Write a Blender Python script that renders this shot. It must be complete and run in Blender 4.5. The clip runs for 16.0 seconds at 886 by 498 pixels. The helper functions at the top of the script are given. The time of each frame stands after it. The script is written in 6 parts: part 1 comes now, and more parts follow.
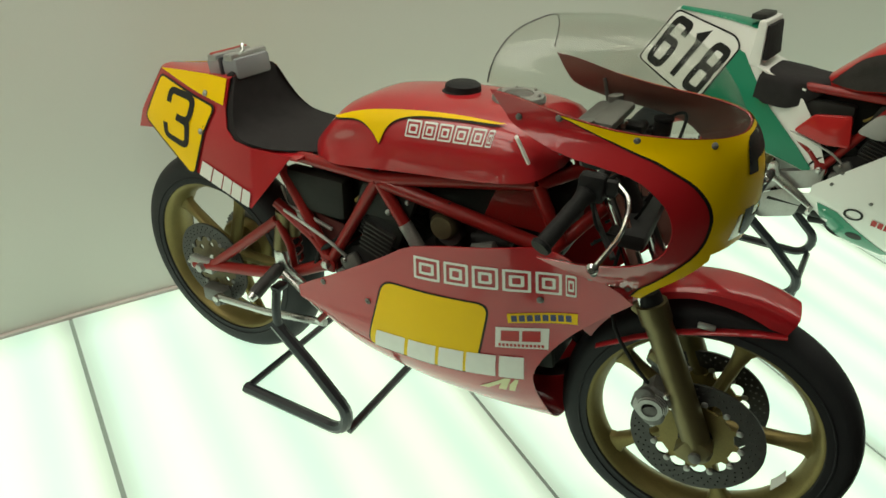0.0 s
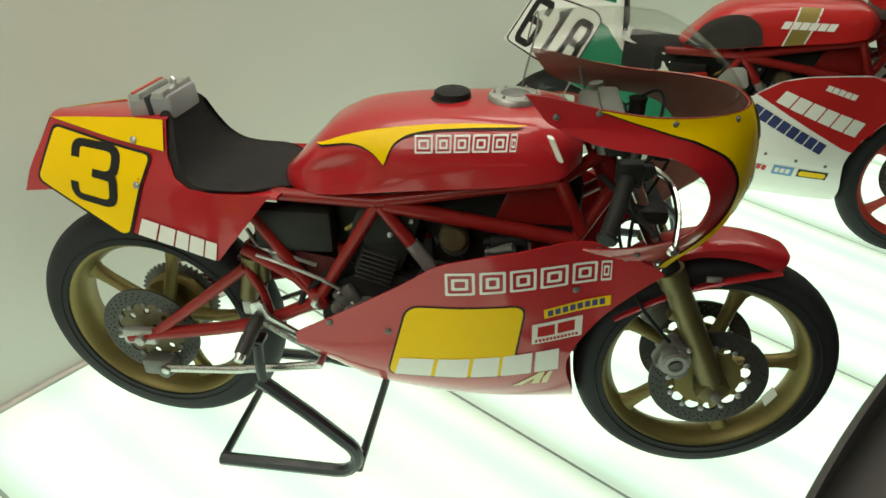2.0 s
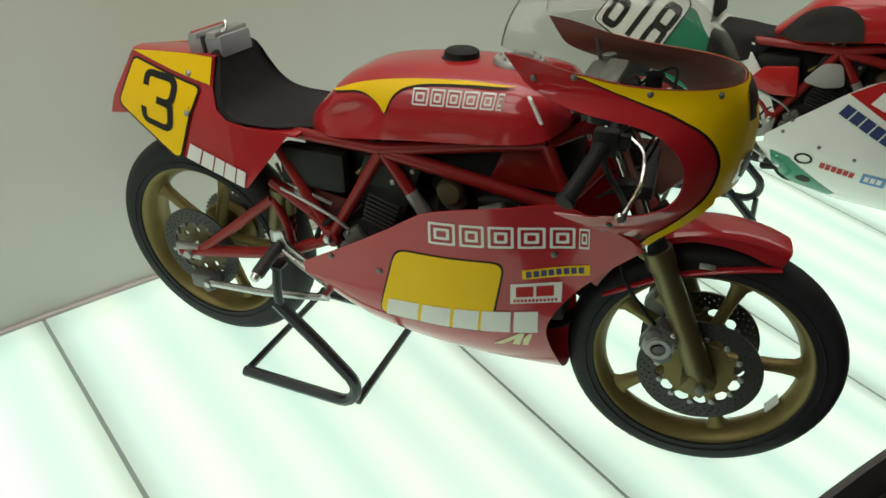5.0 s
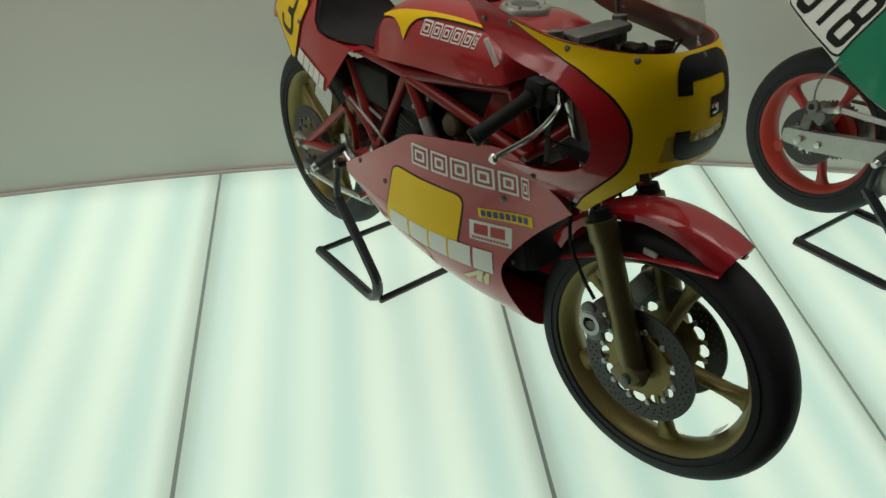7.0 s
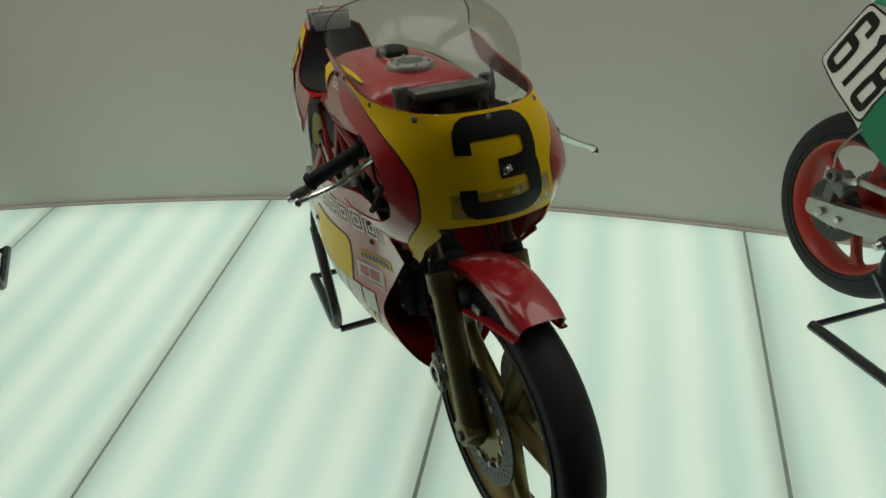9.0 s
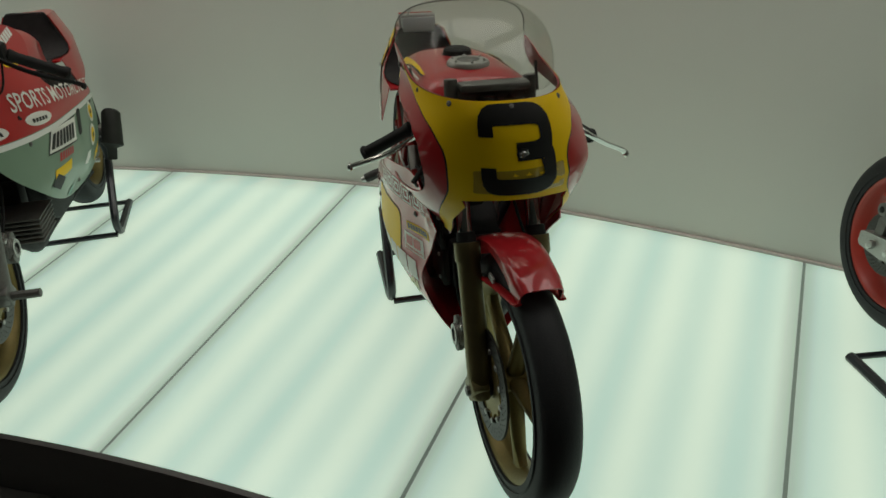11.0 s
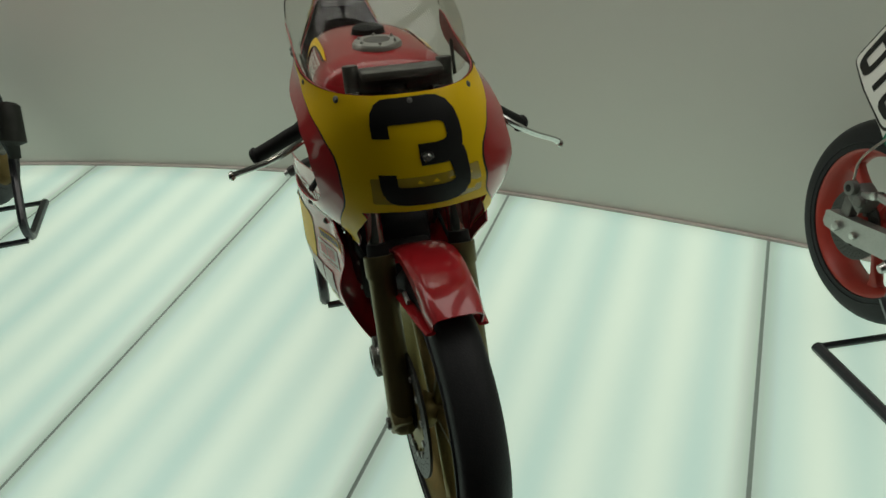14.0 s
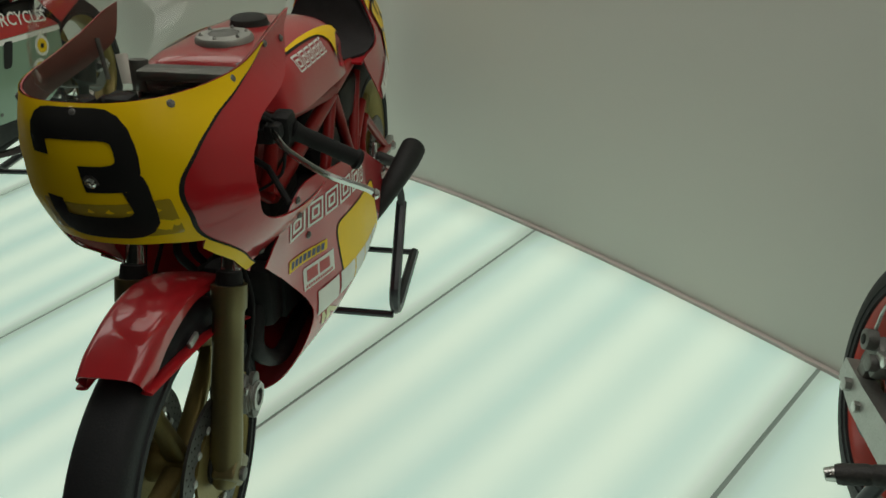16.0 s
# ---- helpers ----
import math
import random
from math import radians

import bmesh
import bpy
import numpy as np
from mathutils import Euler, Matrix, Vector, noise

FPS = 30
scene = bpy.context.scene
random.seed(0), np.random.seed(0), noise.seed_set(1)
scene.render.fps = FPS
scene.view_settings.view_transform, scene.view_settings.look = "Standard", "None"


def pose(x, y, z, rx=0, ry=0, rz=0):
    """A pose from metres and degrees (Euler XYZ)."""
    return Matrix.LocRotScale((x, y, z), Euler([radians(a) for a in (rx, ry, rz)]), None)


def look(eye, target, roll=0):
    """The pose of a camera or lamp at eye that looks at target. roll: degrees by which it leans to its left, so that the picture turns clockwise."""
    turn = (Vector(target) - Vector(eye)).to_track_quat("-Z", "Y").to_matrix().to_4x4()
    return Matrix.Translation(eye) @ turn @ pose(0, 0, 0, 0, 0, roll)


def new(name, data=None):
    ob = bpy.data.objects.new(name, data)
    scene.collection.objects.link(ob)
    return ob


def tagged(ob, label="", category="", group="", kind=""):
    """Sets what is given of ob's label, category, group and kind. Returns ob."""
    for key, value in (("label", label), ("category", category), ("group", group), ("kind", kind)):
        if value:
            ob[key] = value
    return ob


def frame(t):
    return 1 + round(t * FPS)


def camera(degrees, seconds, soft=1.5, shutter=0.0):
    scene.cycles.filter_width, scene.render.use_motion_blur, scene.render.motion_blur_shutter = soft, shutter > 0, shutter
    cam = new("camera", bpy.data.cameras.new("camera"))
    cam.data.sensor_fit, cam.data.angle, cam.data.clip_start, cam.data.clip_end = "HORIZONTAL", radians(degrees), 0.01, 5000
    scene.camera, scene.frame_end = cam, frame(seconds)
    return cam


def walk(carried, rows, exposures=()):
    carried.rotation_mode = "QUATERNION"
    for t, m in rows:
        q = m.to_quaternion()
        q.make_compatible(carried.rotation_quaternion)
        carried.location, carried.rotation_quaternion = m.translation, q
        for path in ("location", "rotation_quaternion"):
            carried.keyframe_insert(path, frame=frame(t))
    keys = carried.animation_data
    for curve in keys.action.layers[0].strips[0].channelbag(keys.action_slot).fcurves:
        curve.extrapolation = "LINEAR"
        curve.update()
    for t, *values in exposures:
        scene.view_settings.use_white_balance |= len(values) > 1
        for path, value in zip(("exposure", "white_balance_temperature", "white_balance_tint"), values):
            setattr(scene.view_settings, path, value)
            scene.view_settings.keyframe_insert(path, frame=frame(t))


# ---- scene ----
cam = camera(68.7, 16.0, soft=1.6)
PATH = [
    (0, (0.014, -1.227, 1.323), (-0.821, 0.3, 0.337), 1.0),
    (0.5, (-0.122, -1.222, 1.332), (-0.726, 0.396, 0.323), 1.8),
    (1, (-0.234, -1.247, 1.34), (-0.695, 0.404, 0.31), 2.1),
    (1.5, (-0.358, -1.298, 1.35), (-0.688, 0.387, 0.324), 0.3),
    (2, (-0.448, -1.317, 1.352), (-0.694, 0.386, 0.333), -0.6),
    (2.5, (-0.471, -1.327, 1.357), (-0.724, 0.381, 0.348), -2.5),
    (3, (-0.469, -1.345, 1.357), (-0.744, 0.369, 0.364), -3.6),
    (3.2, (-0.46, -1.351, 1.354), (-0.729, 0.367, 0.367), -3.5),
    (5.3, (-0.029, -1.34, 1.313), (-0.789, 0.179, 0.257), 1.1),
    (5.5, (0.041, -1.368, 1.309), (-0.816, 0.104, 0.262), 1.7),
    (6, (0.275, -1.347, 1.327), (-0.836, -0.015, 0.33), 0.7),
    (6.5, (0.488, -1.24, 1.338), (-0.812, -0.118, 0.314), -0.8),
    (7, (0.545, -1.056, 1.304), (-0.738, -0.018, 0.173), 0.6),
    (7.5, (0.644, -0.888, 1.308), (-0.644, 0.058, 0.105), -1.6),
    (8, (0.822, -0.731, 1.333), (-0.591, 0.048, 0.15), -3.3),
    (8.5, (0.853, -0.58, 1.321), (-0.68, 0.067, 0.212), -3.9),
    (9, (0.931, -0.486, 1.333), (-0.674, 0.129, 0.31), -3.0),
    (9.5, (1.095, -0.41, 1.341), (-0.594, 0.123, 0.412), -2.0),
    (9.7, (1.119, -0.383, 1.352), (-0.597, 0.079, 0.435), -2.5),
    (11.8, (1.189, -0.42, 1.333), (-0.517, -0.077, 0.347), -0.4),
    (12, (1.189, -0.419, 1.334), (-0.512, -0.069, 0.342), -0.3),
    (12.5, (1.184, -0.411, 1.333), (-0.504, -0.035, 0.33), -1.0),
    (13, (1.181, -0.403, 1.338), (-0.506, -0.017, 0.335), -1.8),
    (13.5, (1.085, -0.346, 1.335), (-0.589, 0.047, 0.313), -1.8),
    (14, (0.993, -0.22, 1.315), (-0.657, 0.175, 0.257), -2.3),
    (14.5, (0.985, 0.032, 1.307), (-0.646, 0.406, 0.212), -1.8),
    (15, (0.97, 0.236, 1.293), (-0.641, 0.639, 0.179), -1.5),
    (15.5, (0.85, 0.433, 1.295), (-0.754, 0.799, 0.158), 1.5),
    (16, (0.744, 0.583, 1.281), (-0.925, 0.379, 0.197), 0.2),
]
EXPOSURES = [(0, 0.0, 6900, 4), (1.5, 0.13, 6900, 4), (3.2, 0.22, 6800, 5), (5.3, -0.24, 6500, 10), (6.5, -0.50, 6500, 10), (7.5, -0.55, 6500, 10), (9, -0.74, 6500, 9), (16, -0.78, 6500, 9)]
walk(cam, [(t, look(eye, target, roll)) for t, eye, target, roll in PATH], EXPOSURES)

# ---- world and lights ----
CX, CY = 6.498, -4.516            # centre of the curved hall
R_WALL, R_EDGE = 9.53, 7.60   # wall and front edge of the glowing platform
Z_TOP = -0.026                 # top of the platform glass
A_SEAM, STEP_A = 153.29, 6.444   # degrees: one joint of the glass, and from joint to joint
Z_HALL = -0.25                 # hall floor below the platform

world = bpy.data.worlds.new("hall_air")
scene.world = world
world.use_nodes = True
world.node_tree.nodes["Background"].inputs[0].default_value = (0.9, 0.93, 0.85, 1)
world.node_tree.nodes["Background"].inputs[1].default_value = 0.02


def ceiling_lamp(x, y, z, power, size, target, spread=120):
    d = bpy.data.lights.new("ceiling_spotlight_beam", "AREA")
    d.shape, d.size, d.energy, d.color = "DISK", size, power, (1.0, 0.93, 0.80)
    d.spread = radians(spread)
    o = new("ceiling_spotlight_beam", d)
    o.matrix_world = look((x, y, z), target)
    return o


# invented overhead fill that brightens the wall and the tops of the motorcycles
def ceiling_fill(deg, power):
    d = bpy.data.lights.new("ceiling_fill_light", "AREA")
    d.shape, d.size, d.size_y, d.energy, d.color = "RECTANGLE", 1.25, 1.5, power, (1.0, 0.97, 0.90)
    o = new("ceiling_fill_light", d)
    o.matrix_world = Matrix.Translation((CX + R_PANEL * math.cos(radians(deg)), CY + R_PANEL * math.sin(radians(deg)), 3.24)) @ Matrix.Rotation(radians(deg + 90), 4, "Z")
    return o


R_PANEL = 8.85
PANELS = (118, 128, 138, 148, 158, 168, 178, 188)
for a in PANELS:
    ceiling_fill(a, 12.0 if a < 130 else 23.0)
ceiling_lamp(1.6, -1.9, 2.95, 1.4, 0.05, (-0.6, 0, 0.6))
ceiling_lamp(2.9, 0.9, 2.95, 1.2, 0.05, (0.4, 1.3, 0.6))


# ---- materials ----
def nodes_of(m):
    m.use_nodes = True
    return m.node_tree.nodes, m.node_tree.links, m.node_tree.nodes["Principled BSDF"]


def material(name, color, rough=0.5, metal=0.0, coat=0.0, var=0.12, grain=18.0, bump=0.0, fine=220.0, dirt=0.0, spec=0.5):
    """Procedural surface: colour drifts at two scales, roughness follows, fine relief."""
    m = bpy.data.materials.new(name)
    n, l, p = nodes_of(m)
    tc = n.new("ShaderNodeTexCoord")
    big = n.new("ShaderNodeTexNoise")
    big.inputs["Scale"].default_value, big.inputs["Detail"].default_value = grain, 5
    small = n.new("ShaderNodeTexNoise")
    small.inputs["Scale"].default_value, small.inputs["Detail"].default_value = fine, 3
    l.new(tc.outputs["Object"], big.inputs["Vector"])
    l.new(tc.outputs["Object"], small.inputs["Vector"])
    mix = n.new("ShaderNodeMix")
    mix.data_type = "RGBA"
    lo = [max(0.0, c * (1 - var)) for c in color]
    hi = [min(1.0, c * (1 + var) + 0.01 * var) for c in color]
    mix.inputs["A"].default_value, mix.inputs["B"].default_value = (*lo, 1), (*hi, 1)
    l.new(big.outputs["Fac"], mix.inputs["Factor"])
    out = mix.outputs["Result"]
    if dirt > 0:
        ramp = n.new("ShaderNodeMapRange")
        ramp.inputs["From Min"].default_value, ramp.inputs["From Max"].default_value = 0.52, 0.75
        ramp.inputs["To Max"].default_value = dirt
        l.new(small.outputs["Fac"], ramp.inputs["Value"])
        d = n.new("ShaderNodeMix")
        d.data_type = "RGBA"
        d.inputs["B"].default_value = (0.10, 0.085, 0.06, 1)
        l.new(ramp.outputs["Result"], d.inputs["Factor"])
        l.new(out, d.inputs["A"])
        out = d.outputs["Result"]
    l.new(out, p.inputs["Base Color"])
    rr = n.new("ShaderNodeMapRange")
    rr.inputs["To Min"].default_value, rr.inputs["To Max"].default_value = max(0.02, rough * 0.8), min(1.0, rough * 1.25)
    l.new(small.outputs["Fac"], rr.inputs["Value"])
    l.new(rr.outputs["Result"], p.inputs["Roughness"])
    p.inputs["Metallic"].default_value = metal
    p.inputs["Specular IOR Level"].default_value = spec
    p.inputs["Coat Weight"].default_value = coat
    p.inputs["Coat Roughness"].default_value = 0.08
    if bump > 0:
        b = n.new("ShaderNodeBump")
        b.inputs["Strength"].default_value, b.inputs["Distance"].default_value = bump, 0.002
        l.new(small.outputs["Fac"], b.inputs["Height"])
        l.new(b.outputs["Normal"], p.inputs["Normal"])
    return m


RED = material("red_paint", (0.40, 0.012, 0.018), 0.32, coat=0.9, var=0.10, grain=6, spec=0.18)
RED_B = material("bright_red_paint", (0.43, 0.016, 0.016), 0.30, coat=0.5, var=0.10, grain=6, spec=0.18)
RED_DK = material("red_frame_enamel", (0.25, 0.011, 0.010), 0.38, coat=0.3, var=0.18, grain=25, dirt=0.2, spec=0.18)
RED_WH = material("red_wheel_enamel", (0.45, 0.045, 0.03), 0.42, coat=0.1, var=0.15, dirt=0.15)
YELLOW = material("yellow_paint", (0.88, 0.57, 0.001), 0.40, coat=0.06, var=0.06, grain=6, spec=0.18)
BROWN_IN = material("bare_fibreglass_inside", (0.16, 0.055, 0.04), 0.6, var=0.25, grain=30)
WHITE = material("white_paint", (0.78, 0.78, 0.74), 0.34, coat=0.35, var=0.05, grain=5)
DECAL_W = material("white_vinyl", (0.76, 0.75, 0.70), 0.42, var=0.06, grain=40)
CREAM = material("cream_vinyl", (0.72, 0.66, 0.38), 0.42, var=0.06, grain=40)
GREEN = material("green_paint", (0.012, 0.20, 0.11), 0.33, coat=0.4, var=0.10, grain=6, spec=0.18)
MINT = material("pale_green_paint", (0.19, 0.28, 0.20), 0.36, coat=0.3, var=0.08, grain=6, spec=0.18)
BLACK = material("black_vinyl", (0.012, 0.012, 0.012), 0.45, var=0.3, spec=0.2)
NAVY = material("navy_vinyl", (0.02, 0.03, 0.12), 0.45, var=0.2)
BLUE = material("blue_vinyl", (0.12, 0.28, 0.55), 0.45, var=0.2)
STAND = material("black_stand_enamel", (0.014, 0.016, 0.022), 0.35, coat=0.2, var=0.3, grain=30, dirt=0.15)
FOAM = material("black_seat_foam", (0.022, 0.020, 0.020), 0.85, var=0.25, grain=30, bump=0.8, fine=500, spec=0.2)
RUBBER = material("tyre_rubber", (0.020, 0.021, 0.023), 0.55, var=0.25, grain=9, bump=0.3, fine=300, dirt=0.10, spec=0.2)
GRIP = material("grip_rubber", (0.012, 0.012, 0.012), 0.6, var=0.2, bump=0.5, spec=0.2)
GOLD = material("gold_magnesium", (0.22, 0.172, 0.062), 0.46, metal=0.7, var=0.16, grain=14, bump=0.15, dirt=0.25)
GOLD_F = material("gold_fork_anodising", (0.165, 0.136, 0.062), 0.42, metal=0.7, var=0.12, grain=14, dirt=0.15)
IRON = material("cast_iron_disc", (0.055, 0.053, 0.05), 0.45, metal=0.6, var=0.2, grain=60, bump=0.2, dirt=0.2)
STEEL = material("brushed_steel", (0.55, 0.55, 0.53), 0.28, metal=1.0, var=0.10, grain=40, dirt=0.1)
CHROME = material("polished_steel", (0.60, 0.60, 0.58), 0.16, metal=1.0, var=0.05)
ALU = material("cast_aluminium", (0.42, 0.42, 0.40), 0.45, metal=0.8, var=0.15, grain=30, bump=0.25, dirt=0.2)
ALU_DK = material("grimy_aluminium", (0.16, 0.16, 0.15), 0.5, metal=0.5, var=0.3, grain=30, bump=0.3, dirt=0.35)
ENGINE = material("black_engine_coating", (0.022, 0.022, 0.022), 0.55, metal=0.2, var=0.35, grain=30, bump=0.3, spec=0.2)
BOX = material("dull_black_plastic", (0.020, 0.021, 0.018), 0.55, var=0.3, grain=20, bump=0.2, spec=0.2)
PAD = material("dark_knee_pad", (0.030, 0.027, 0.024), 0.8, var=0.2, grain=40, bump=0.6, spec=0.2)
BRASS = material("gold_stripe_vinyl", (0.30, 0.22, 0.06), 0.4, metal=0.4, var=0.12)
PEG = material("worn_peg_rubber", (0.026, 0.024, 0.023), 0.55, var=0.4, grain=60, bump=0.6, dirt=0.3)
FIN = material("oily_black_fins", (0.045, 0.043, 0.040), 0.45, metal=0.4, var=0.3, grain=40, dirt=0.3)
COVER = material("grimy_bronze_cover", (0.13, 0.105, 0.055), 0.5, metal=0.5, var=0.3, grain=40, dirt=0.4)
WALL = material("off_white_wall_plaster", (0.64, 0.64, 0.585), 0.75, var=0.03, grain=1.3, bump=0.12, fine=120)
# greys for the unseen ceiling and walls, kept low to cut bounced light
CEIL = material("ceiling_paint", (0.30, 0.30, 0.285), 0.8, var=0.04, grain=2)
DIM_WALL = material("grey_hall_paint", (0.13, 0.13, 0.125), 0.8, var=0.08, grain=2)
HALL = material("dark_hall_floor", (0.10, 0.092, 0.088), 0.5, var=0.2, grain=4, bump=0.2)
TRIM = material("aluminium_edge_trim", (0.62, 0.55, 0.52), 0.45, metal=0.2, var=0.1)
SEAL = material("glowing_green_grey_seal", (0.22, 0.27, 0.23), 0.6, var=0.15, grain=40)
# faint emission on the seal stands in for floor light leaking through the joints
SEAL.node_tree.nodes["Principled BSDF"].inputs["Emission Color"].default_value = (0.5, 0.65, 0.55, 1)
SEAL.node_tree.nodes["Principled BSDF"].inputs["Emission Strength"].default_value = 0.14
FLANK = material("platform_flank", (0.08, 0.074, 0.070), 0.5, var=0.2, grain=5)

CLEAR = bpy.data.materials.new("clear_acrylic_screen")
n_, l_, p_ = nodes_of(CLEAR)
n_.remove(p_)
see = n_.new("ShaderNodeBsdfTransparent")
see.inputs["Color"].default_value = (0.94, 0.945, 0.93, 1)
shine = n_.new("ShaderNodeBsdfGlossy")
shine.inputs["Roughness"].default_value = 0.04
blend = n_.new("ShaderNodeMixShader")
edge_gloss = n_.new("ShaderNodeLayerWeight")
edge_curve = n_.new("ShaderNodeMapRange")
edge_curve.inputs["From Min"].default_value, edge_curve.inputs["From Max"].default_value = 0.55, 1.0
edge_curve.inputs["To Min"].default_value, edge_curve.inputs["To Max"].default_value = 0.022, 0.16
l_.new(edge_gloss.outputs["Facing"], edge_curve.inputs["Value"])
l_.new(edge_curve.outputs[0], blend.inputs[0])
l_.new(see.outputs[0], blend.inputs[1])
l_.new(shine.outputs[0], blend.inputs[2])
l_.new(blend.outputs[0], n_["Material Output"].inputs["Surface"])

SMOKE = bpy.data.materials.new("clear_plastic_case")
n_, l_, p_ = nodes_of(SMOKE)
p_.inputs["Base Color"].default_value = (0.62, 0.64, 0.65, 1)
p_.inputs["Transmission Weight"].default_value = 0.55
p_.inputs["Roughness"].default_value = 0.15
p_.inputs["IOR"].default_value = 1.2

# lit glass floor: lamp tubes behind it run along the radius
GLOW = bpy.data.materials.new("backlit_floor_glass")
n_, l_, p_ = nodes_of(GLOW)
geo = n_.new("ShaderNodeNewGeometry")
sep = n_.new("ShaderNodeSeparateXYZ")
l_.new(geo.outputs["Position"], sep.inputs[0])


def calc(op, a, b=None):
    k = n_.new("ShaderNodeMath")
    k.operation = op
    for i, v in enumerate((a, b)):
        if v is None:
            continue
        if isinstance(v, (int, float)):
            k.inputs[i].default_value = v
        else:
            l_.new(v, k.inputs[i])
    return k.outputs[0]


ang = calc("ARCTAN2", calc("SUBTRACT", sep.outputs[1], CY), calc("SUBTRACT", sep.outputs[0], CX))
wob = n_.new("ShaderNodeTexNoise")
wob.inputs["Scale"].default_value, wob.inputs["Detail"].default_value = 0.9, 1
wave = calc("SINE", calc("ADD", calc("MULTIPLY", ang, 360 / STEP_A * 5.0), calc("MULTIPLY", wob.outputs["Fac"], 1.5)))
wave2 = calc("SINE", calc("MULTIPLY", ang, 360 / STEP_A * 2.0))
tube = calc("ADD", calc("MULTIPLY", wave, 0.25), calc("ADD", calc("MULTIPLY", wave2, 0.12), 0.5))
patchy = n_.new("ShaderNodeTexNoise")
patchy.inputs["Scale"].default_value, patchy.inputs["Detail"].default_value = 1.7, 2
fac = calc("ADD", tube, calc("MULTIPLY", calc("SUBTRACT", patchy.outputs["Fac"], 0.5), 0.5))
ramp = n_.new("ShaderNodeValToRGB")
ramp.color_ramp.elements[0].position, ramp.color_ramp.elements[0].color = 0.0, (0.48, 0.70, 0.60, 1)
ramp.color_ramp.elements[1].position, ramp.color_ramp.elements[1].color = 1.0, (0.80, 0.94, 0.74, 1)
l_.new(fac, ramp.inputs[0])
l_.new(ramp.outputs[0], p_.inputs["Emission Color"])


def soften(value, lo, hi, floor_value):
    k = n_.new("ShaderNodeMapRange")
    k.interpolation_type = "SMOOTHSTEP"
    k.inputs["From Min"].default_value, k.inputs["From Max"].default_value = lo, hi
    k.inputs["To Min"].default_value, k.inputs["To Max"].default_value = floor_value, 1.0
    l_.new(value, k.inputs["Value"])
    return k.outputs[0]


# emission is dimmed beside the joints, as shade of beams below, and towards the wall
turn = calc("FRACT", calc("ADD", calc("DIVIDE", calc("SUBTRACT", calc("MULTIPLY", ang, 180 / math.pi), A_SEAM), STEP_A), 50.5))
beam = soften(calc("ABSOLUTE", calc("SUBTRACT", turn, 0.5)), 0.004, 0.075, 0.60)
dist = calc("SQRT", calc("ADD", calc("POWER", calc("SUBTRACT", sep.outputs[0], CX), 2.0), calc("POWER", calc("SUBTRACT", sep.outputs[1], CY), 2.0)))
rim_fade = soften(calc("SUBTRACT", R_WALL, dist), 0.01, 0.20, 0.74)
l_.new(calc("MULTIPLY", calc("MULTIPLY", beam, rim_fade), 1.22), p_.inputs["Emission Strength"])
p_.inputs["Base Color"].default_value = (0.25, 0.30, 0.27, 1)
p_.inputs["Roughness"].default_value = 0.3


# ---- mesh helpers ----
def part(name, bm, mat, parent=None, label="", sharp=0.7, group=""):
    """Link a bmesh as one mesh object under a thing or a part."""
    bmesh.ops.remove_doubles(bm, verts=bm.verts, dist=1e-5)
    bmesh.ops.recalc_face_normals(bm, faces=bm.faces)
    for f in bm.faces:
        f.smooth = True
    for e in bm.edges:
        if len(e.link_faces) == 2 and e.calc_face_angle(0) > sharp:
            e.smooth = False
    me = bpy.data.meshes.new(name)
    bm.to_mesh(me)
    bm.free()
    me.materials.append(mat)
    ob = new(name, me)
    if parent is not None:
        ob.parent = parent
    if label:
        ob["label"] = label
    return ob


def thing(name, label, category, m=Matrix(), group="", kind=""):
    ob = new(name)
    ob.empty_display_size = 0.1
    ob.matrix_world = m
    return tagged(ob, label, category, group, kind)


def merge(*bms):
    out = bmesh.new()
    for b in bms:
        me = bpy.data.meshes.new("tmp")
        b.to_mesh(me)
        b.free()
        out.from_mesh(me)
        bpy.data.meshes.remove(me)
    return out


def moved(bm, m):
    bm.transform(m)
    return bm


def catmull(pts, n=6, closed=False):
    p = [Vector(q) for q in pts]
    out = []
    k = len(p)
    for i in range(k if closed else k - 1):
        a = p[(i - 1) % k] if closed or i > 0 else p[0] * 2 - p[1]
        b, c = p[i], p[(i + 1) % k]
        d = p[(i + 2) % k] if closed or i + 2 < k else p[-1] * 2 - p[-2]
        for j in range(n):
            t = j / n
            out.append(0.5 * ((2 * b) + (c - a) * t + (2 * a - 5 * b + 4 * c - d) * t * t + (3 * b - a - 3 * c + d) * t ** 3))
    if not closed:
        out.append(p[-1])
    return out


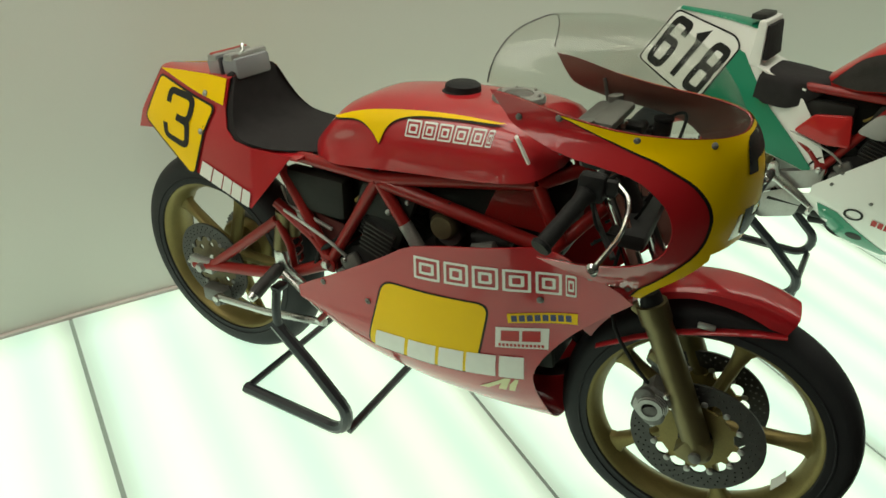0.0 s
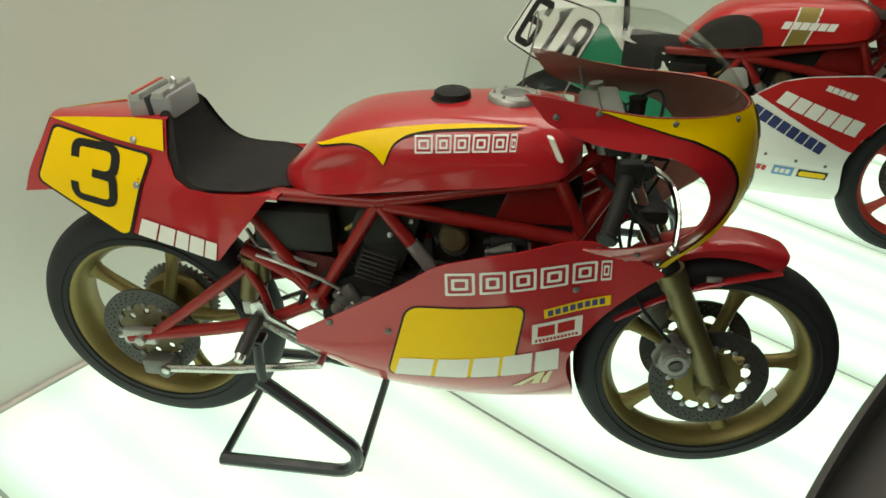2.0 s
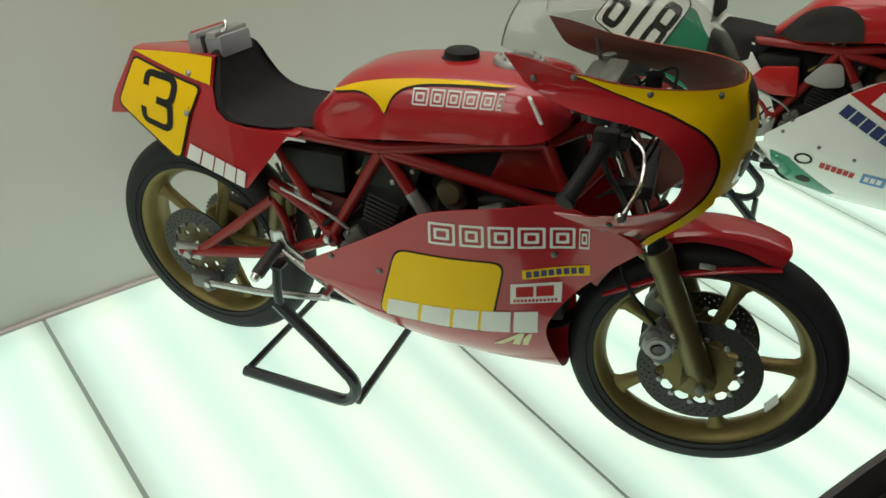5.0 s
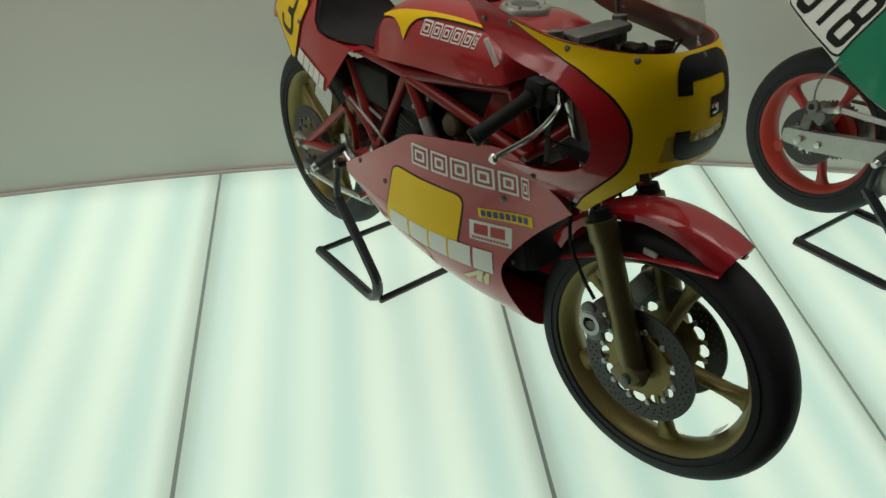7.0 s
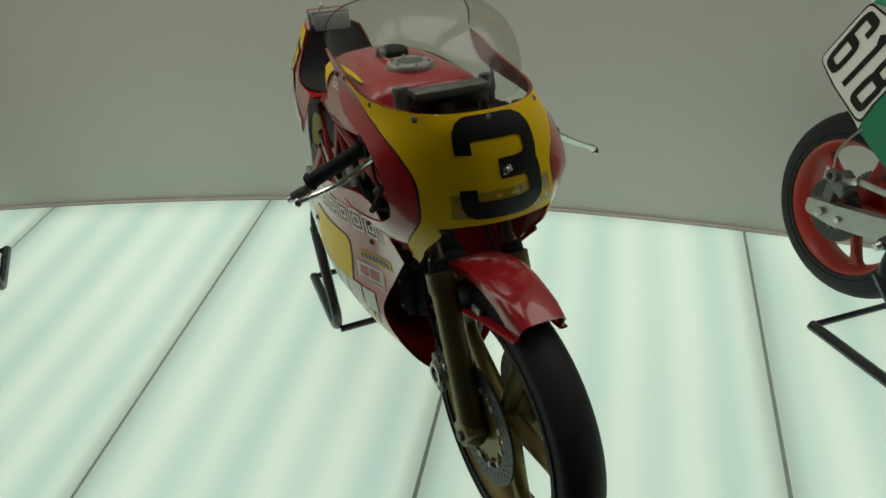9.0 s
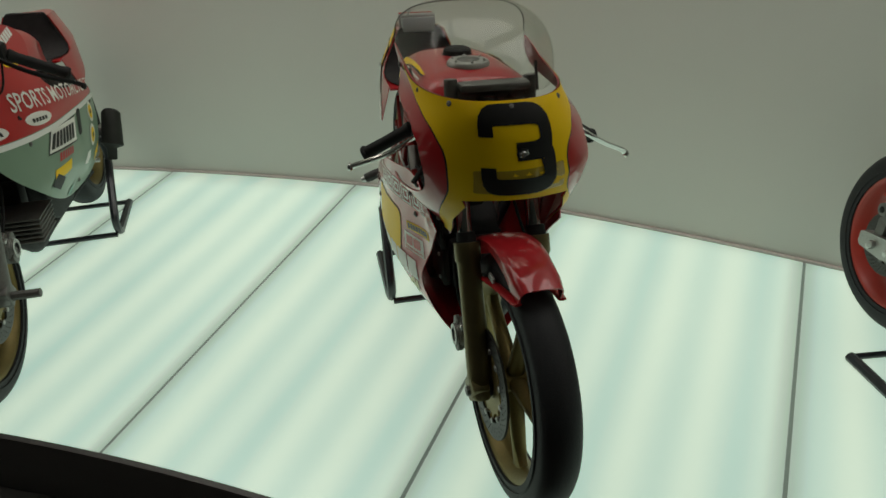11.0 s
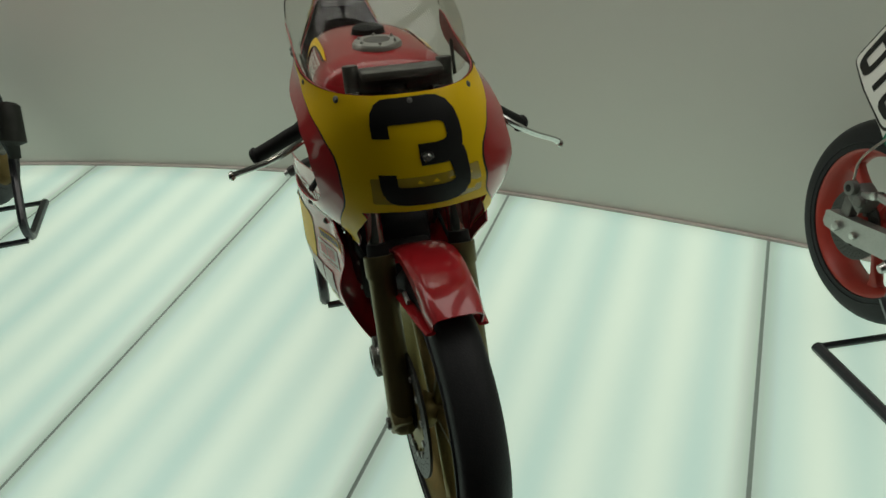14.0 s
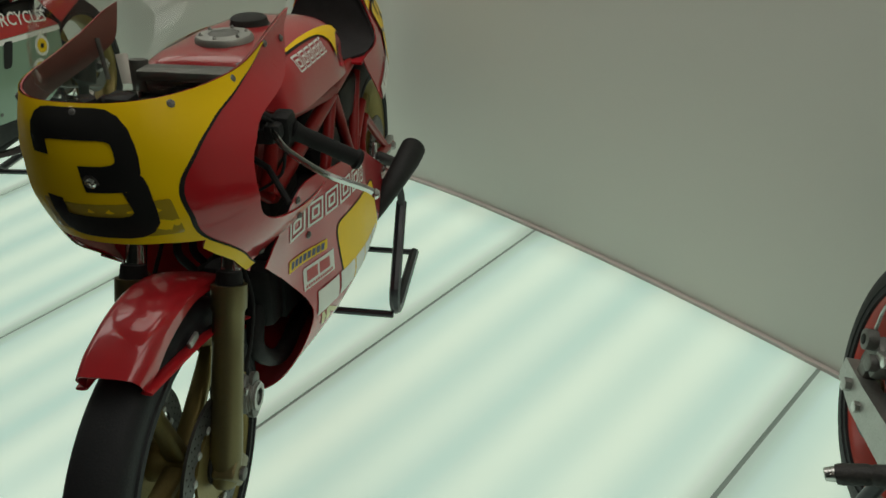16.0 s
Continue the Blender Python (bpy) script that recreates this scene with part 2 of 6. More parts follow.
def curve_tab(tab):
    """Smooth function through a short table of (x, y)."""
    xs, ys = [a for a, b in tab], [b for a, b in tab]
    k = len(xs)
    ms = []
    for i in range(k):
        if i == 0:
            ms.append((ys[1] - ys[0]) / (xs[1] - xs[0]))
        elif i == k - 1:
            ms.append((ys[-1] - ys[-2]) / (xs[-1] - xs[-2]))
        else:
            s0, s1 = (ys[i] - ys[i - 1]) / (xs[i] - xs[i - 1]), (ys[i + 1] - ys[i]) / (xs[i + 1] - xs[i])
            ms.append(0 if s0 * s1 <= 0 else 2 * s0 * s1 / (s0 + s1))

    def f(x):
        if x <= xs[0]:
            return ys[0]
        if x >= xs[-1]:
            return ys[-1]
        i = 0
        while x > xs[i + 1]:
            i += 1
        h = xs[i + 1] - xs[i]
        t = (x - xs[i]) / h
        return (ys[i] * (1 + 2 * t) * (1 - t) ** 2 + ms[i] * h * t * (1 - t) ** 2 + ys[i + 1] * t * t * (3 - 2 * t) + ms[i + 1] * h * t * t * (t - 1))
    return f


def loft(rings, closed=True, caps=True):
    bm = bmesh.new()
    vs = [[bm.verts.new(p) for p in r] for r in rings]
    k = len(rings[0])
    for a, b in zip(vs, vs[1:]):
        for i in range(k if closed else k - 1):
            j = (i + 1) % k
            bm.faces.new((a[i], a[j], b[j], b[i]))
    if caps and closed:
        bm.faces.new(vs[0])
        bm.faces.new(list(reversed(vs[-1])))
    return bm


def tube(pts, r, seg=10, closed=False, smooth=0, squash=1.0):
    """Sweep a round (or, with squash, oval) section along points."""
    p = catmull(pts, smooth, closed) if smooth else [Vector(q) for q in pts]
    k = len(p)
    rings = []
    up = None
    for i, q in enumerate(p):
        if closed:
            d = (p[(i + 1) % k] - p[i - 1]).normalized()
        else:
            d = (p[min(i + 1, k - 1)] - p[max(i - 1, 0)]).normalized()
        if up is None:
            up = Vector((0, 0, 1)) if abs(d.z) < 0.9 else Vector((0, 1, 0))
        side = d.cross(up).normalized()
        up = side.cross(d).normalized()
        rad = r[i] if isinstance(r, (list, tuple)) else r
        rings.append([q + rad * (math.cos(a) * side + squash * math.sin(a) * up) for a in (2 * math.pi * j / seg for j in range(seg))])
    if closed:
        rings.append(rings[0])
    return loft(rings, True, not closed)


def rod(a, b, r0, r1=None, seg=14):
    r1 = r0 if r1 is None else r1
    a, b = Vector(a), Vector(b)
    d = (b - a).normalized()
    e = min(0.0015, r0 * 0.3)
    return tube([a, a + d * 1e-4, a + d * e, b - d * e, b - d * 1e-4, b], [r0 * 0.8, r0 * 0.82, r0, r1, r1 * 0.82, r1 * 0.8], seg)


def lathe(profile, centre=(0, 0, 0), seg=48, closed=False):
    """Turn a profile of (radius, y) round the y axis through centre."""
    c = Vector(centre)
    rings = []
    for j in range(seg):
        a = 2 * math.pi * j / seg
        rings.append([c + Vector((r * math.cos(a), y, r * math.sin(a))) for r, y in profile])
    rings.append(rings[0])
    return loft(rings, closed, False)


def block(c, s, bevel=0.006, m=None, seg=2):
    bm = bmesh.new()
    bmesh.ops.create_cube(bm, size=1)
    bmesh.ops.scale(bm, vec=s, verts=bm.verts)
    if bevel:
        bmesh.ops.bevel(bm, geom=bm.edges[:], offset=min(bevel, min(s) * 0.45), segments=seg, affect="EDGES", profile=0.5)
    if m is not None:
        bm.transform(m)
    bm.transform(Matrix.Translation(c))
    return bm


def rounded(pts, r, n=5):
    """A closed outline with its corners rounded."""
    out = []
    k = len(pts)
    for i in range(k):
        a, b, c = Vector(pts[i - 1]), Vector(pts[i]), Vector(pts[(i + 1) % k])
        u, v = (a - b), (c - b)
        rr = min(r, u.length * 0.45, v.length * 0.45)
        s, e = b + u.normalized() * rr, b + v.normalized() * rr
        for j in range(n + 1):
            t = j / n
            out.append(s * (1 - t) ** 2 + b * 2 * t * (1 - t) + e * t * t)
    return out


def fill2d(outline, holes=()):
    bm = bmesh.new()
    edges = []
    for loop in (outline, *holes):
        v = [bm.verts.new((p[0], p[1], 0)) for p in loop]
        edges += [bm.edges.new((v[i], v[(i + 1) % len(v)])) for i in range(len(v))]
    bmesh.ops.triangle_fill(bm, use_beauty=True, use_dissolve=False, edges=edges)
    return bm


def slab(outline, y0, y1, bevel=0.003, holes=()):
    """A plate with its outline in (x, z), from y0 to y1."""
    bm = fill2d(outline, holes)
    bm.transform(Matrix(((1, 0, 0, 0), (0, 0, 1, y0), (0, 1, 0, 0), (0, 0, 0, 1))))
    ex = bmesh.ops.extrude_face_region(bm, geom=bm.faces[:])
    bmesh.ops.translate(bm, vec=(0, y1 - y0, 0), verts=[g for g in ex["geom"] if isinstance(g, bmesh.types.BMVert)])
    bmesh.ops.recalc_face_normals(bm, faces=bm.faces)
    if bevel:
        es = [e for e in bm.edges if len(e.link_faces) == 2 and e.calc_face_angle(0) > 1.0]
        bmesh.ops.bevel(bm, geom=es, offset=bevel, segments=2, affect="EDGES", profile=0.5)
    return bm


def wrap(outline, surface, step=0.02, lift=0.0, thick=0.0, holes=(), steps=None):
    """Lay a flat outline in (u, v) onto a curved surface(u, v), lifted off it along its outward side."""
    bm = fill2d(outline, holes)
    du, dv = steps or (step, step)
    for axis, st in ((0, du), (1, dv)):
        lo, hi = min(v.co[axis] for v in bm.verts), max(v.co[axis] for v in bm.verts)
        k = math.floor(lo / st) + 1
        while k * st < hi:
            co, no = Vector((0, 0, 0)), Vector((0, 0, 0))
            co[axis], no[axis] = k * st, 1
            bmesh.ops.bisect_plane(bm, geom=bm.verts[:] + bm.edges[:] + bm.faces[:], plane_co=co, plane_no=no, dist=1e-6)
            k += 1
    h = 1e-3
    for v in bm.verts:
        a, b = v.co.x, v.co.y
        q = surface(a, b)
        if lift:
            nrm = (surface(a + h, b) - surface(a - h, b)).cross(surface(a, b + h) - surface(a, b - h)).normalized()
            if nrm.dot(q - Vector((-0.6, 0, 0.6))) < 0:
                nrm = -nrm
            q = q + nrm * lift
        v.co = q
    if thick:
        bm.normal_update()
        if sum(f.normal.dot(f.calc_center_median() - Vector((-0.6, 0, 0.6))) * f.calc_area() for f in bm.faces) < 0:
            bmesh.ops.reverse_faces(bm, faces=bm.faces[:])
            bm.normal_update()
        bmesh.ops.solidify(bm, geom=bm.faces[:], thickness=thick)
    return bm


def round_line(pts, r, n=4):
    """Open 2D line with its inner corners rounded."""
    out = [pts[0]]
    for a, b, c in zip(pts, pts[1:], pts[2:]):
        va, vb, vc = Vector(a), Vector(b), Vector(c)
        ra = min(r, (va - vb).length * 0.49, (vc - vb).length * 0.49)
        p0, p1 = vb + (va - vb).normalized() * ra, vb + (vc - vb).normalized() * ra
        for i in range(n + 1):
            t = i / n
            q = p0 * (1 - t) ** 2 + vb * 2 * t * (1 - t) + p1 * t * t
            out.append((q.x, q.y))
    return out + [pts[-1]]


def ribbon(pts, w, closed=False):
    """Outline of a stroke of width w along 2D points, mitred."""
    p = [Vector(q) for q in pts]
    k = len(p)
    lft, rgt = [], []
    for i in range(k):
        a = (p[i] - p[i - 1]).normalized() if (i > 0 or closed) else (p[1] - p[0]).normalized()
        b = (p[(i + 1) % k] - p[i]).normalized() if (i < k - 1 or closed) else a
        na, nb = Vector((-a.y, a.x)), Vector((-b.y, b.x))
        mm = (na + nb)
        mm = mm / max(0.35, mm.length_squared / 2) if mm.length > 1e-6 else na
        lft.append(p[i] + mm * w / 2)
        rgt.append(p[i] - mm * w / 2)
    return lft + rgt[::-1]


def letters(text, surface, place, lift=0.002, step=0.03):
    """Words in the built-in font, laid on a surface; place maps a unit box to (u, v)."""
    cu = bpy.data.curves.new("lettering", "FONT")
    cu.body, cu.resolution_u, cu.offset = text, 2, 0.012
    ob = bpy.data.objects.new("lettering", cu)
    me = bpy.data.meshes.new_from_object(ob)
    bm = bmesh.new()
    bm.from_mesh(me)
    bpy.data.objects.remove(ob)
    bpy.data.curves.remove(cu)
    bpy.data.meshes.remove(me)
    x0, x1 = min(v.co.x for v in bm.verts), max(v.co.x for v in bm.verts)
    y0, y1 = min(v.co.y for v in bm.verts), max(v.co.y for v in bm.verts)
    for v in bm.verts:
        u, w = place((v.co.x - x0) / (x1 - x0), (v.co.y - y0) / (y1 - y0))
        v.co = (u, w, 0)
    for axis in (0, 1):
        lo, hi = min(v.co[axis] for v in bm.verts), max(v.co[axis] for v in bm.verts)
        k = math.floor(lo / step) + 1
        while k * step < hi:
            co, no = Vector((0, 0, 0)), Vector((0, 0, 0))
            co[axis], no[axis] = k * step, 1
            bmesh.ops.bisect_plane(bm, geom=bm.verts[:] + bm.edges[:] + bm.faces[:], plane_co=co, plane_no=no, dist=1e-6)
            k += 1
    h = 1e-3
    for v in bm.verts:
        a, b = v.co.x, v.co.y
        q = surface(a, b)
        nrm = (surface(a + h, b) - surface(a - h, b)).cross(surface(a, b + h) - surface(a, b - h)).normalized()
        if nrm.dot(q - Vector((-0.6, 0, 0.6))) < 0:
            nrm = -nrm
        v.co = q + nrm * lift
    return bm


# ---- the hall ----
def arc_points(r, a0, a1, n):
    """Arc about the hall's middle; towards its lower angles the wall bends in a little."""
    pts = []
    for i in range(n + 1):
        a = a0 + (a1 - a0) * i / n
        q = r - 0.0094 * max(0.0, min(16.0, 149.6 - a)) * max(0.0, (r - R_EDGE) / (R_WALL - R_EDGE))
        pts.append((CX + q * math.cos(radians(a)), CY + q * math.sin(radians(a))))
    return pts


def arc_solid(r0, r1, z0, z1, a0=96, a1=202, n=84):
    inner, outer = arc_points(r0, a0, a1, n), arc_points(r1, a0, a1, n)
    rings = []
    for (x0, y0), (x1, y1) in zip(inner, outer):
        rings.append([(x0, y0, z0), (x1, y1, z0), (x1, y1, z1), (x0, y0, z1)])
    return loft(rings)


wall = tagged(part("wall_north", arc_solid(R_WALL + 0.012, R_WALL + 0.22, Z_HALL - 0.1, 3.3), WALL), "curved off-white plastered museum wall", "wall", kind="structure")
tagged(part("baseboard", arc_solid(R_WALL - 0.006, R_WALL + 0.011, Z_TOP - 0.02, Z_TOP + 0.007), TRIM), "thin metal edge strip where floor meets wall", "trim", kind="structure")
# ceiling is out of view, added to enclose the hall
tagged(part("ceiling", loft([[(-6, -12, 3.3), (12, -12, 3.3), (12, 8, 3.3), (-6, 8, 3.3)], [(-6, -12, 3.4), (12, -12, 3.4), (12, 8, 3.4), (-6, 8, 3.4)]]), CEIL), "unseen grey ceiling added to close the hall and limit bounce light", "ceiling", kind="structure")
tagged(part("floor", loft([[(-6, -12, Z_HALL - 0.1), (12, -12, Z_HALL - 0.1), (12, 8, Z_HALL - 0.1), (-6, 8, Z_HALL - 0.1)], [(-6, -12, Z_HALL), (12, -12, Z_HALL), (12, 8, Z_HALL), (-6, 8, Z_HALL)]]), HALL), "dark hall floor in front of the glowing platform", "floor", kind="structure")
# four unseen walls close the room; their dark grey keeps front fill low
for nm, (x0, y0, x1, y1) in (("wall_south", (-6, -12.2, 12, -12)), ("wall_east", (12, -12, 12.2, 8)), ("wall_west", (-6.2, -12, -6, 8)), ("wall_far", (-6, 8, 12, 8.2))):
    zz = (Z_HALL, 3.3)
    tagged(part(nm, loft([[(x0, y0, z), (x1, y0, z), (x1, y1, z), (x0, y1, z)] for z in zz]), DIM_WALL), "unseen dark wall added to close the hall and limit bounce light", "wall", kind="structure")

platform = thing("platform_floor", "backlit glass display platform with dark radial joints", "platform", kind="structure")
part("platform_body", arc_solid(R_EDGE, R_WALL - 0.007, Z_HALL, Z_TOP - 0.022), FLANK, platform, "dark base under the glass")
part("joint_seal", arc_solid(R_EDGE + 0.006, R_WALL - 0.008, Z_TOP - 0.021, Z_TOP - 0.004), SEAL, platform, "green-grey seal between the glass panels, given a faint glow")
part("edge_profile", arc_solid(R_EDGE - 0.012, R_EDGE + 0.005, Z_HALL + 0.002, Z_TOP - 0.002), FLANK, platform, "dark metal front edge")


def glass_panel(a0, a1):
    gap = 0.045
    n = 8
    inner, outer = arc_points(R_EDGE + 0.006, a0 + gap, a1 - gap, n), arc_points(R_WALL - 0.012, a0 + gap * R_EDGE / R_WALL, a1 - gap * R_EDGE / R_WALL, n)
    return loft([[(x0, y0, Z_TOP - 0.0035), (x1, y1, Z_TOP - 0.0035), (x1, y1, Z_TOP), (x0, y0, Z_TOP)] for (x0, y0), (x1, y1) in zip(inner, outer)])


A_FIRST = A_SEAM - STEP_A * 7
for i in range(15):
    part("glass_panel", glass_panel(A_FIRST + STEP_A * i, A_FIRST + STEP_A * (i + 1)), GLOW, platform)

# housings for the invented fill lights, out of view overhead
for a in PANELS:
    pan = thing("added_fill_panel", "unseen panel added on the ceiling for fill light", "ceiling light", Matrix.Translation((CX + R_PANEL * math.cos(radians(a)), CY + R_PANEL * math.sin(radians(a)), 3.3)) @ Matrix.Rotation(radians(a + 90), 4, "Z"), group="ceiling lights")
    part("fill_panel_frame", block((0, 0, -0.025), (1.31, 1.56, 0.05), 0.005), CEIL, pan)
lamps = [(1.6, -1.9), (2.9, 0.9)]
for x, y in lamps:
    sp = thing("ceiling_spotlight", "small black ceiling spotlight above the platform", "spotlight", Matrix.Translation((x, y, 3.3)), group="ceiling spotlights")
    part("housing", tube([(0, 0, 0), (0, 0, -0.02), (0, 0, -0.30)], [0.085, 0.09, 0.09], 20), ENGINE, sp)

# ---- surfaces of the motorcycles (bike axes: x ahead, y left, z up, front axle near the origin) ----
NOSE_X = curve_tab([(0.58, -0.09), (0.64, -0.06), (0.70, -0.03), (0.76, -0.01), (0.82, 0.0), (0.87, -0.003), (0.92, -0.015), (0.97, -0.045), (1.01, -0.11)])
UP_W = curve_tab([(0.58, 0.150), (0.64, 0.166), (0.70, 0.215), (0.76, 0.246), (0.82, 0.257), (0.87, 0.243), (0.91, 0.214), (0.955, 0.189), (1.01, 0.196)])
UP_X0 = -0.33
UP_POW = curve_tab([(0.58, 2.0), (0.86, 2.0), (0.90, 2.2), (0.955, 2.6), (1.01, 2.6)])


def nose_lean(y, z, w):
    """The rim of the fairing leans to the right, its left ear most."""
    return y - 0.021 * (1 + max(-1.0, min(1.0, y / w))) * max(0.0, min(1.2, (z - 0.80) / 0.15))


def nose_surface(u, z):
    """u: 0 at the nose, -1 and 1 where the right and left flank begin, further back beyond."""
    s = -1 if u < 0 else 1
    a = abs(u)
    w = UP_W(z)
    if a >= 1:
        return Vector((UP_X0 - (a - 1) * 0.3, nose_lean(s * w, z, w), z))
    ph = a * math.pi / 2
    p = UP_POW(z)
    return Vector((UP_X0 + (NOSE_X(z) - UP_X0) * math.cos(ph) ** (2 / p), nose_lean(s * w * math.sin(ph) ** (2 / p), z, w), z))


def nose_u(x, z):
    if x <= UP_X0:
        return 1 + (UP_X0 - x) / 0.3
    s = min(1.0, (x - UP_X0) / (NOSE_X(z) - UP_X0))
    return math.acos(s ** (UP_POW(z) / 2)) / (math.pi / 2)


def nose_uy(y, z):
    s = min(1.0, abs(y) / UP_W(z))
    return math.copysign(math.asin(s ** (UP_POW(z) / 2)) / (math.pi / 2), y)


BELLY_W = curve_tab([(-0.95, 0.213), (-0.7, 0.226), (-0.6, 0.226), (-0.5, 0.215), (-0.4, 0.190), (-0.3, 0.157), (-0.2, 0.138), (-0.1, 0.12)])
BELLY_K = curve_tab([(-0.6, 0.0), (-0.3, 0.1), (-0.17, 0.2)])
KEEL = curve_tab([(-0.96, 0.40), (-0.87, 0.27), (-0.77, 0.205), (-0.6, 0.178), (-0.3, 0.165), (-0.1, 0.165)])
Z_TURN = 0.42


def belly_surface(x, v):
    """v: 0 at the keel, 0.4 where the flank stands upright, then one unit a metre; minus is right."""
    s, a = (-1 if v < 0 else 1), abs(v)
    w = BELLY_W(x)
    if a >= 0.4:
        z = Z_TURN + a - 0.4
        return Vector((x, s * (w + max(0, z - 0.5) * BELLY_K(x)), z))
    th = a / 0.4 * math.pi / 2
    k = KEEL(x)
    return Vector((x, s * w * math.sin(th) ** (2 / 1.75), Z_TURN - (Z_TURN - k) * math.cos(th) ** (2 / 1.75)))


def belly_v(x, z):
    if z >= Z_TURN:
        return z - Z_TURN + 0.4
    k = KEEL(x)
    c = max(0.0, min(1.0, (Z_TURN - z) / (Z_TURN - k)))
    return math.acos(c ** 0.875) / (math.pi / 2) * 0.4


TAIL_A = curve_tab([(-1.65, 0.045), (-1.6, 0.06), (-1.45, 0.1), (-1.28, 0.137), (-1.12, 0.15), (-0.95, 0.15)])


def tail_w(x, z):
    return TAIL_A(x) - 0.45 * (z - 0.764) * (1 if z > 0.764 else 0.25)


TANK_T = curve_tab([(-0.985, 0.775), (-0.92, 0.838), (-0.865, 0.888), (-0.79, 0.917), (-0.68, 0.931), (-0.57, 0.936), (-0.45, 0.936), (-0.39, 0.926), (-0.345, 0.885)])
TANK_B = curve_tab([(-0.985, 0.75), (-0.89, 0.755), (-0.743, 0.778), (-0.398, 0.824), (-0.345, 0.85)])
TANK_W = curve_tab([(-0.985, 0.045), (-0.96, 0.085), (-0.91, 0.12), (-0.85, 0.14), (-0.75, 0.15), (-0.6, 0.155), (-0.45, 0.16), (-0.38, 0.15), (-0.345, 0.11)])


def tank_surface(x, v):
    """v from -1 (right lower edge) over the top to 1."""
    s, a = (-1 if v < 0 else 1), min(1.0, abs(v))
    th = a * math.pi / 2
    h = TANK_T(x) - TANK_B(x)
    dent = 0.014 * math.exp(-((x + 0.84) / 0.07) ** 2) * math.exp(-((a - 0.86) / 0.14) ** 2)
    return Vector((x, s * (TANK_W(x) - dent) * math.sin(th) ** (2 / 3.2), TANK_B(x) + h * math.cos(th) ** (2 / 3.2)))


def tank_v(x, z):
    c = max(0.0, min(1.0, (z - TANK_B(x)) / (TANK_T(x) - TANK_B(x))))
    return math.acos(c ** 1.6) / (math.pi / 2)


def mirror_y(pts):
    return [(-u, v) for u, v in reversed(pts)]


# outlines, right side, in (x, z)
SCREEN_LINE = [(-0.462, 1.006), (-0.412, 1.0), (-0.332, 0.983), (-0.26, 0.972), (-0.21, 0.968), (-0.15, 0.967), (-0.09, 0.967)]
HAND_CUT = [(-0.335, 0.716), (-0.225, 0.724), (-0.16, 0.735), (-0.125, 0.757), (-0.112, 0.79), (-0.115, 0.83), (-0.140, 0.868), (-0.195, 0.901), (-0.327, 0.921), (-0.409, 0.947), (-0.436, 0.973), (-0.462, 1.006)]
CHIN = [(-0.052, 0.737), (-0.07, 0.715), (-0.088, 0.697), (-0.122, 0.663), (-0.165, 0.614)]
YELLOW_LINE = [(-0.335, 0.982), (-0.26, 0.957), (-0.197, 0.938), (-0.15, 0.924), (-0.092, 0.892), (-0.063, 0.85), (-0.058, 0.81), (-0.070, 0.762), (-0.108, 0.713), (-0.150, 0.664), (-0.170, 0.632)]
BELLY_TOP = [(-0.163, 0.640), (-0.25, 0.680), (-0.333, 0.713), (-0.44, 0.697), (-0.541, 0.679), (-0.622, 0.654), (-0.694, 0.606), (-0.824, 0.524), (-0.935, 0.456), (-0.945, 0.443), (-0.943, 0.425)]
BELLY_FRONT = [(-0.304, 0.205), (-0.312, 0.262), (-0.333, 0.345), (-0.334, 0.40), (-0.304, 0.462), (-0.244, 0.540), (-0.158, 0.628)]


def dense(pts, n=4):
    return [(p.x, p.y) for p in catmull([(a, b, 0) for a, b in pts], n)]


def upper_outline():
    right = [(-nose_u(x, z), z) for x, z in dense(SCREEN_LINE)] + [(-0.25, 0.967), (-0.12, 0.967)]
    top = right + [(0, 0.967)] + mirror_y(right)
    low = [(-nose_u(x, z), z) for x, z in reversed(dense(HAND_CUT))][1:] + [(-nose_u(x, z), z) for x, z in ((-0.25, 0.679), (-0.166, 0.641))] + [(-nose_u(x, z), z) for x, z in reversed(dense(CHIN))]
    arch = [(-0.32, 0.752), (-0.18, 0.760)]
    bottom = low + arch + [(0, 0.762)] + mirror_y(low + arch)
    return top + [p for p in reversed(bottom)][1:-1]


YELLOW_LEFT = [(-0.335, 0.982), (-0.26, 0.960), (-0.185, 0.942), (-0.120, 0.925), (-0.068, 0.892), (-0.037, 0.85), (-0.033, 0.81), (-0.047, 0.762), (-0.092, 0.713), (-0.140, 0.664), (-0.170, 0.632)]


def yellow_outline(grow=0.0):
    top = [(-nose_u(-0.335 - grow, 0.982), 0.982)] + [(-nose_u(x, z), z - 0.001) for x, z in dense(SCREEN_LINE[2:])][1:] + [(-0.25, 0.966), (-0.12, 0.966)]
    side = [(-nose_u(x - grow, z), z - grow * 0.5) for x, z in dense(YELLOW_LINE)][1:]
    low = [(-nose_u(x, z), z) for x, z in reversed(dense(CHIN))][1:] + [(-0.32, 0.753), (-0.18, 0.761)]
    right = side + low
    left = [(-nose_u(x - grow, z), z - grow * 0.5) for x, z in dense(YELLOW_LEFT)][1:] + low
    return top + [(0, 0.966)] + mirror_y(top) + [(-u, v) for u, v in left] + [(0, 0.763)] + [(u, v) for u, v in reversed(right)]


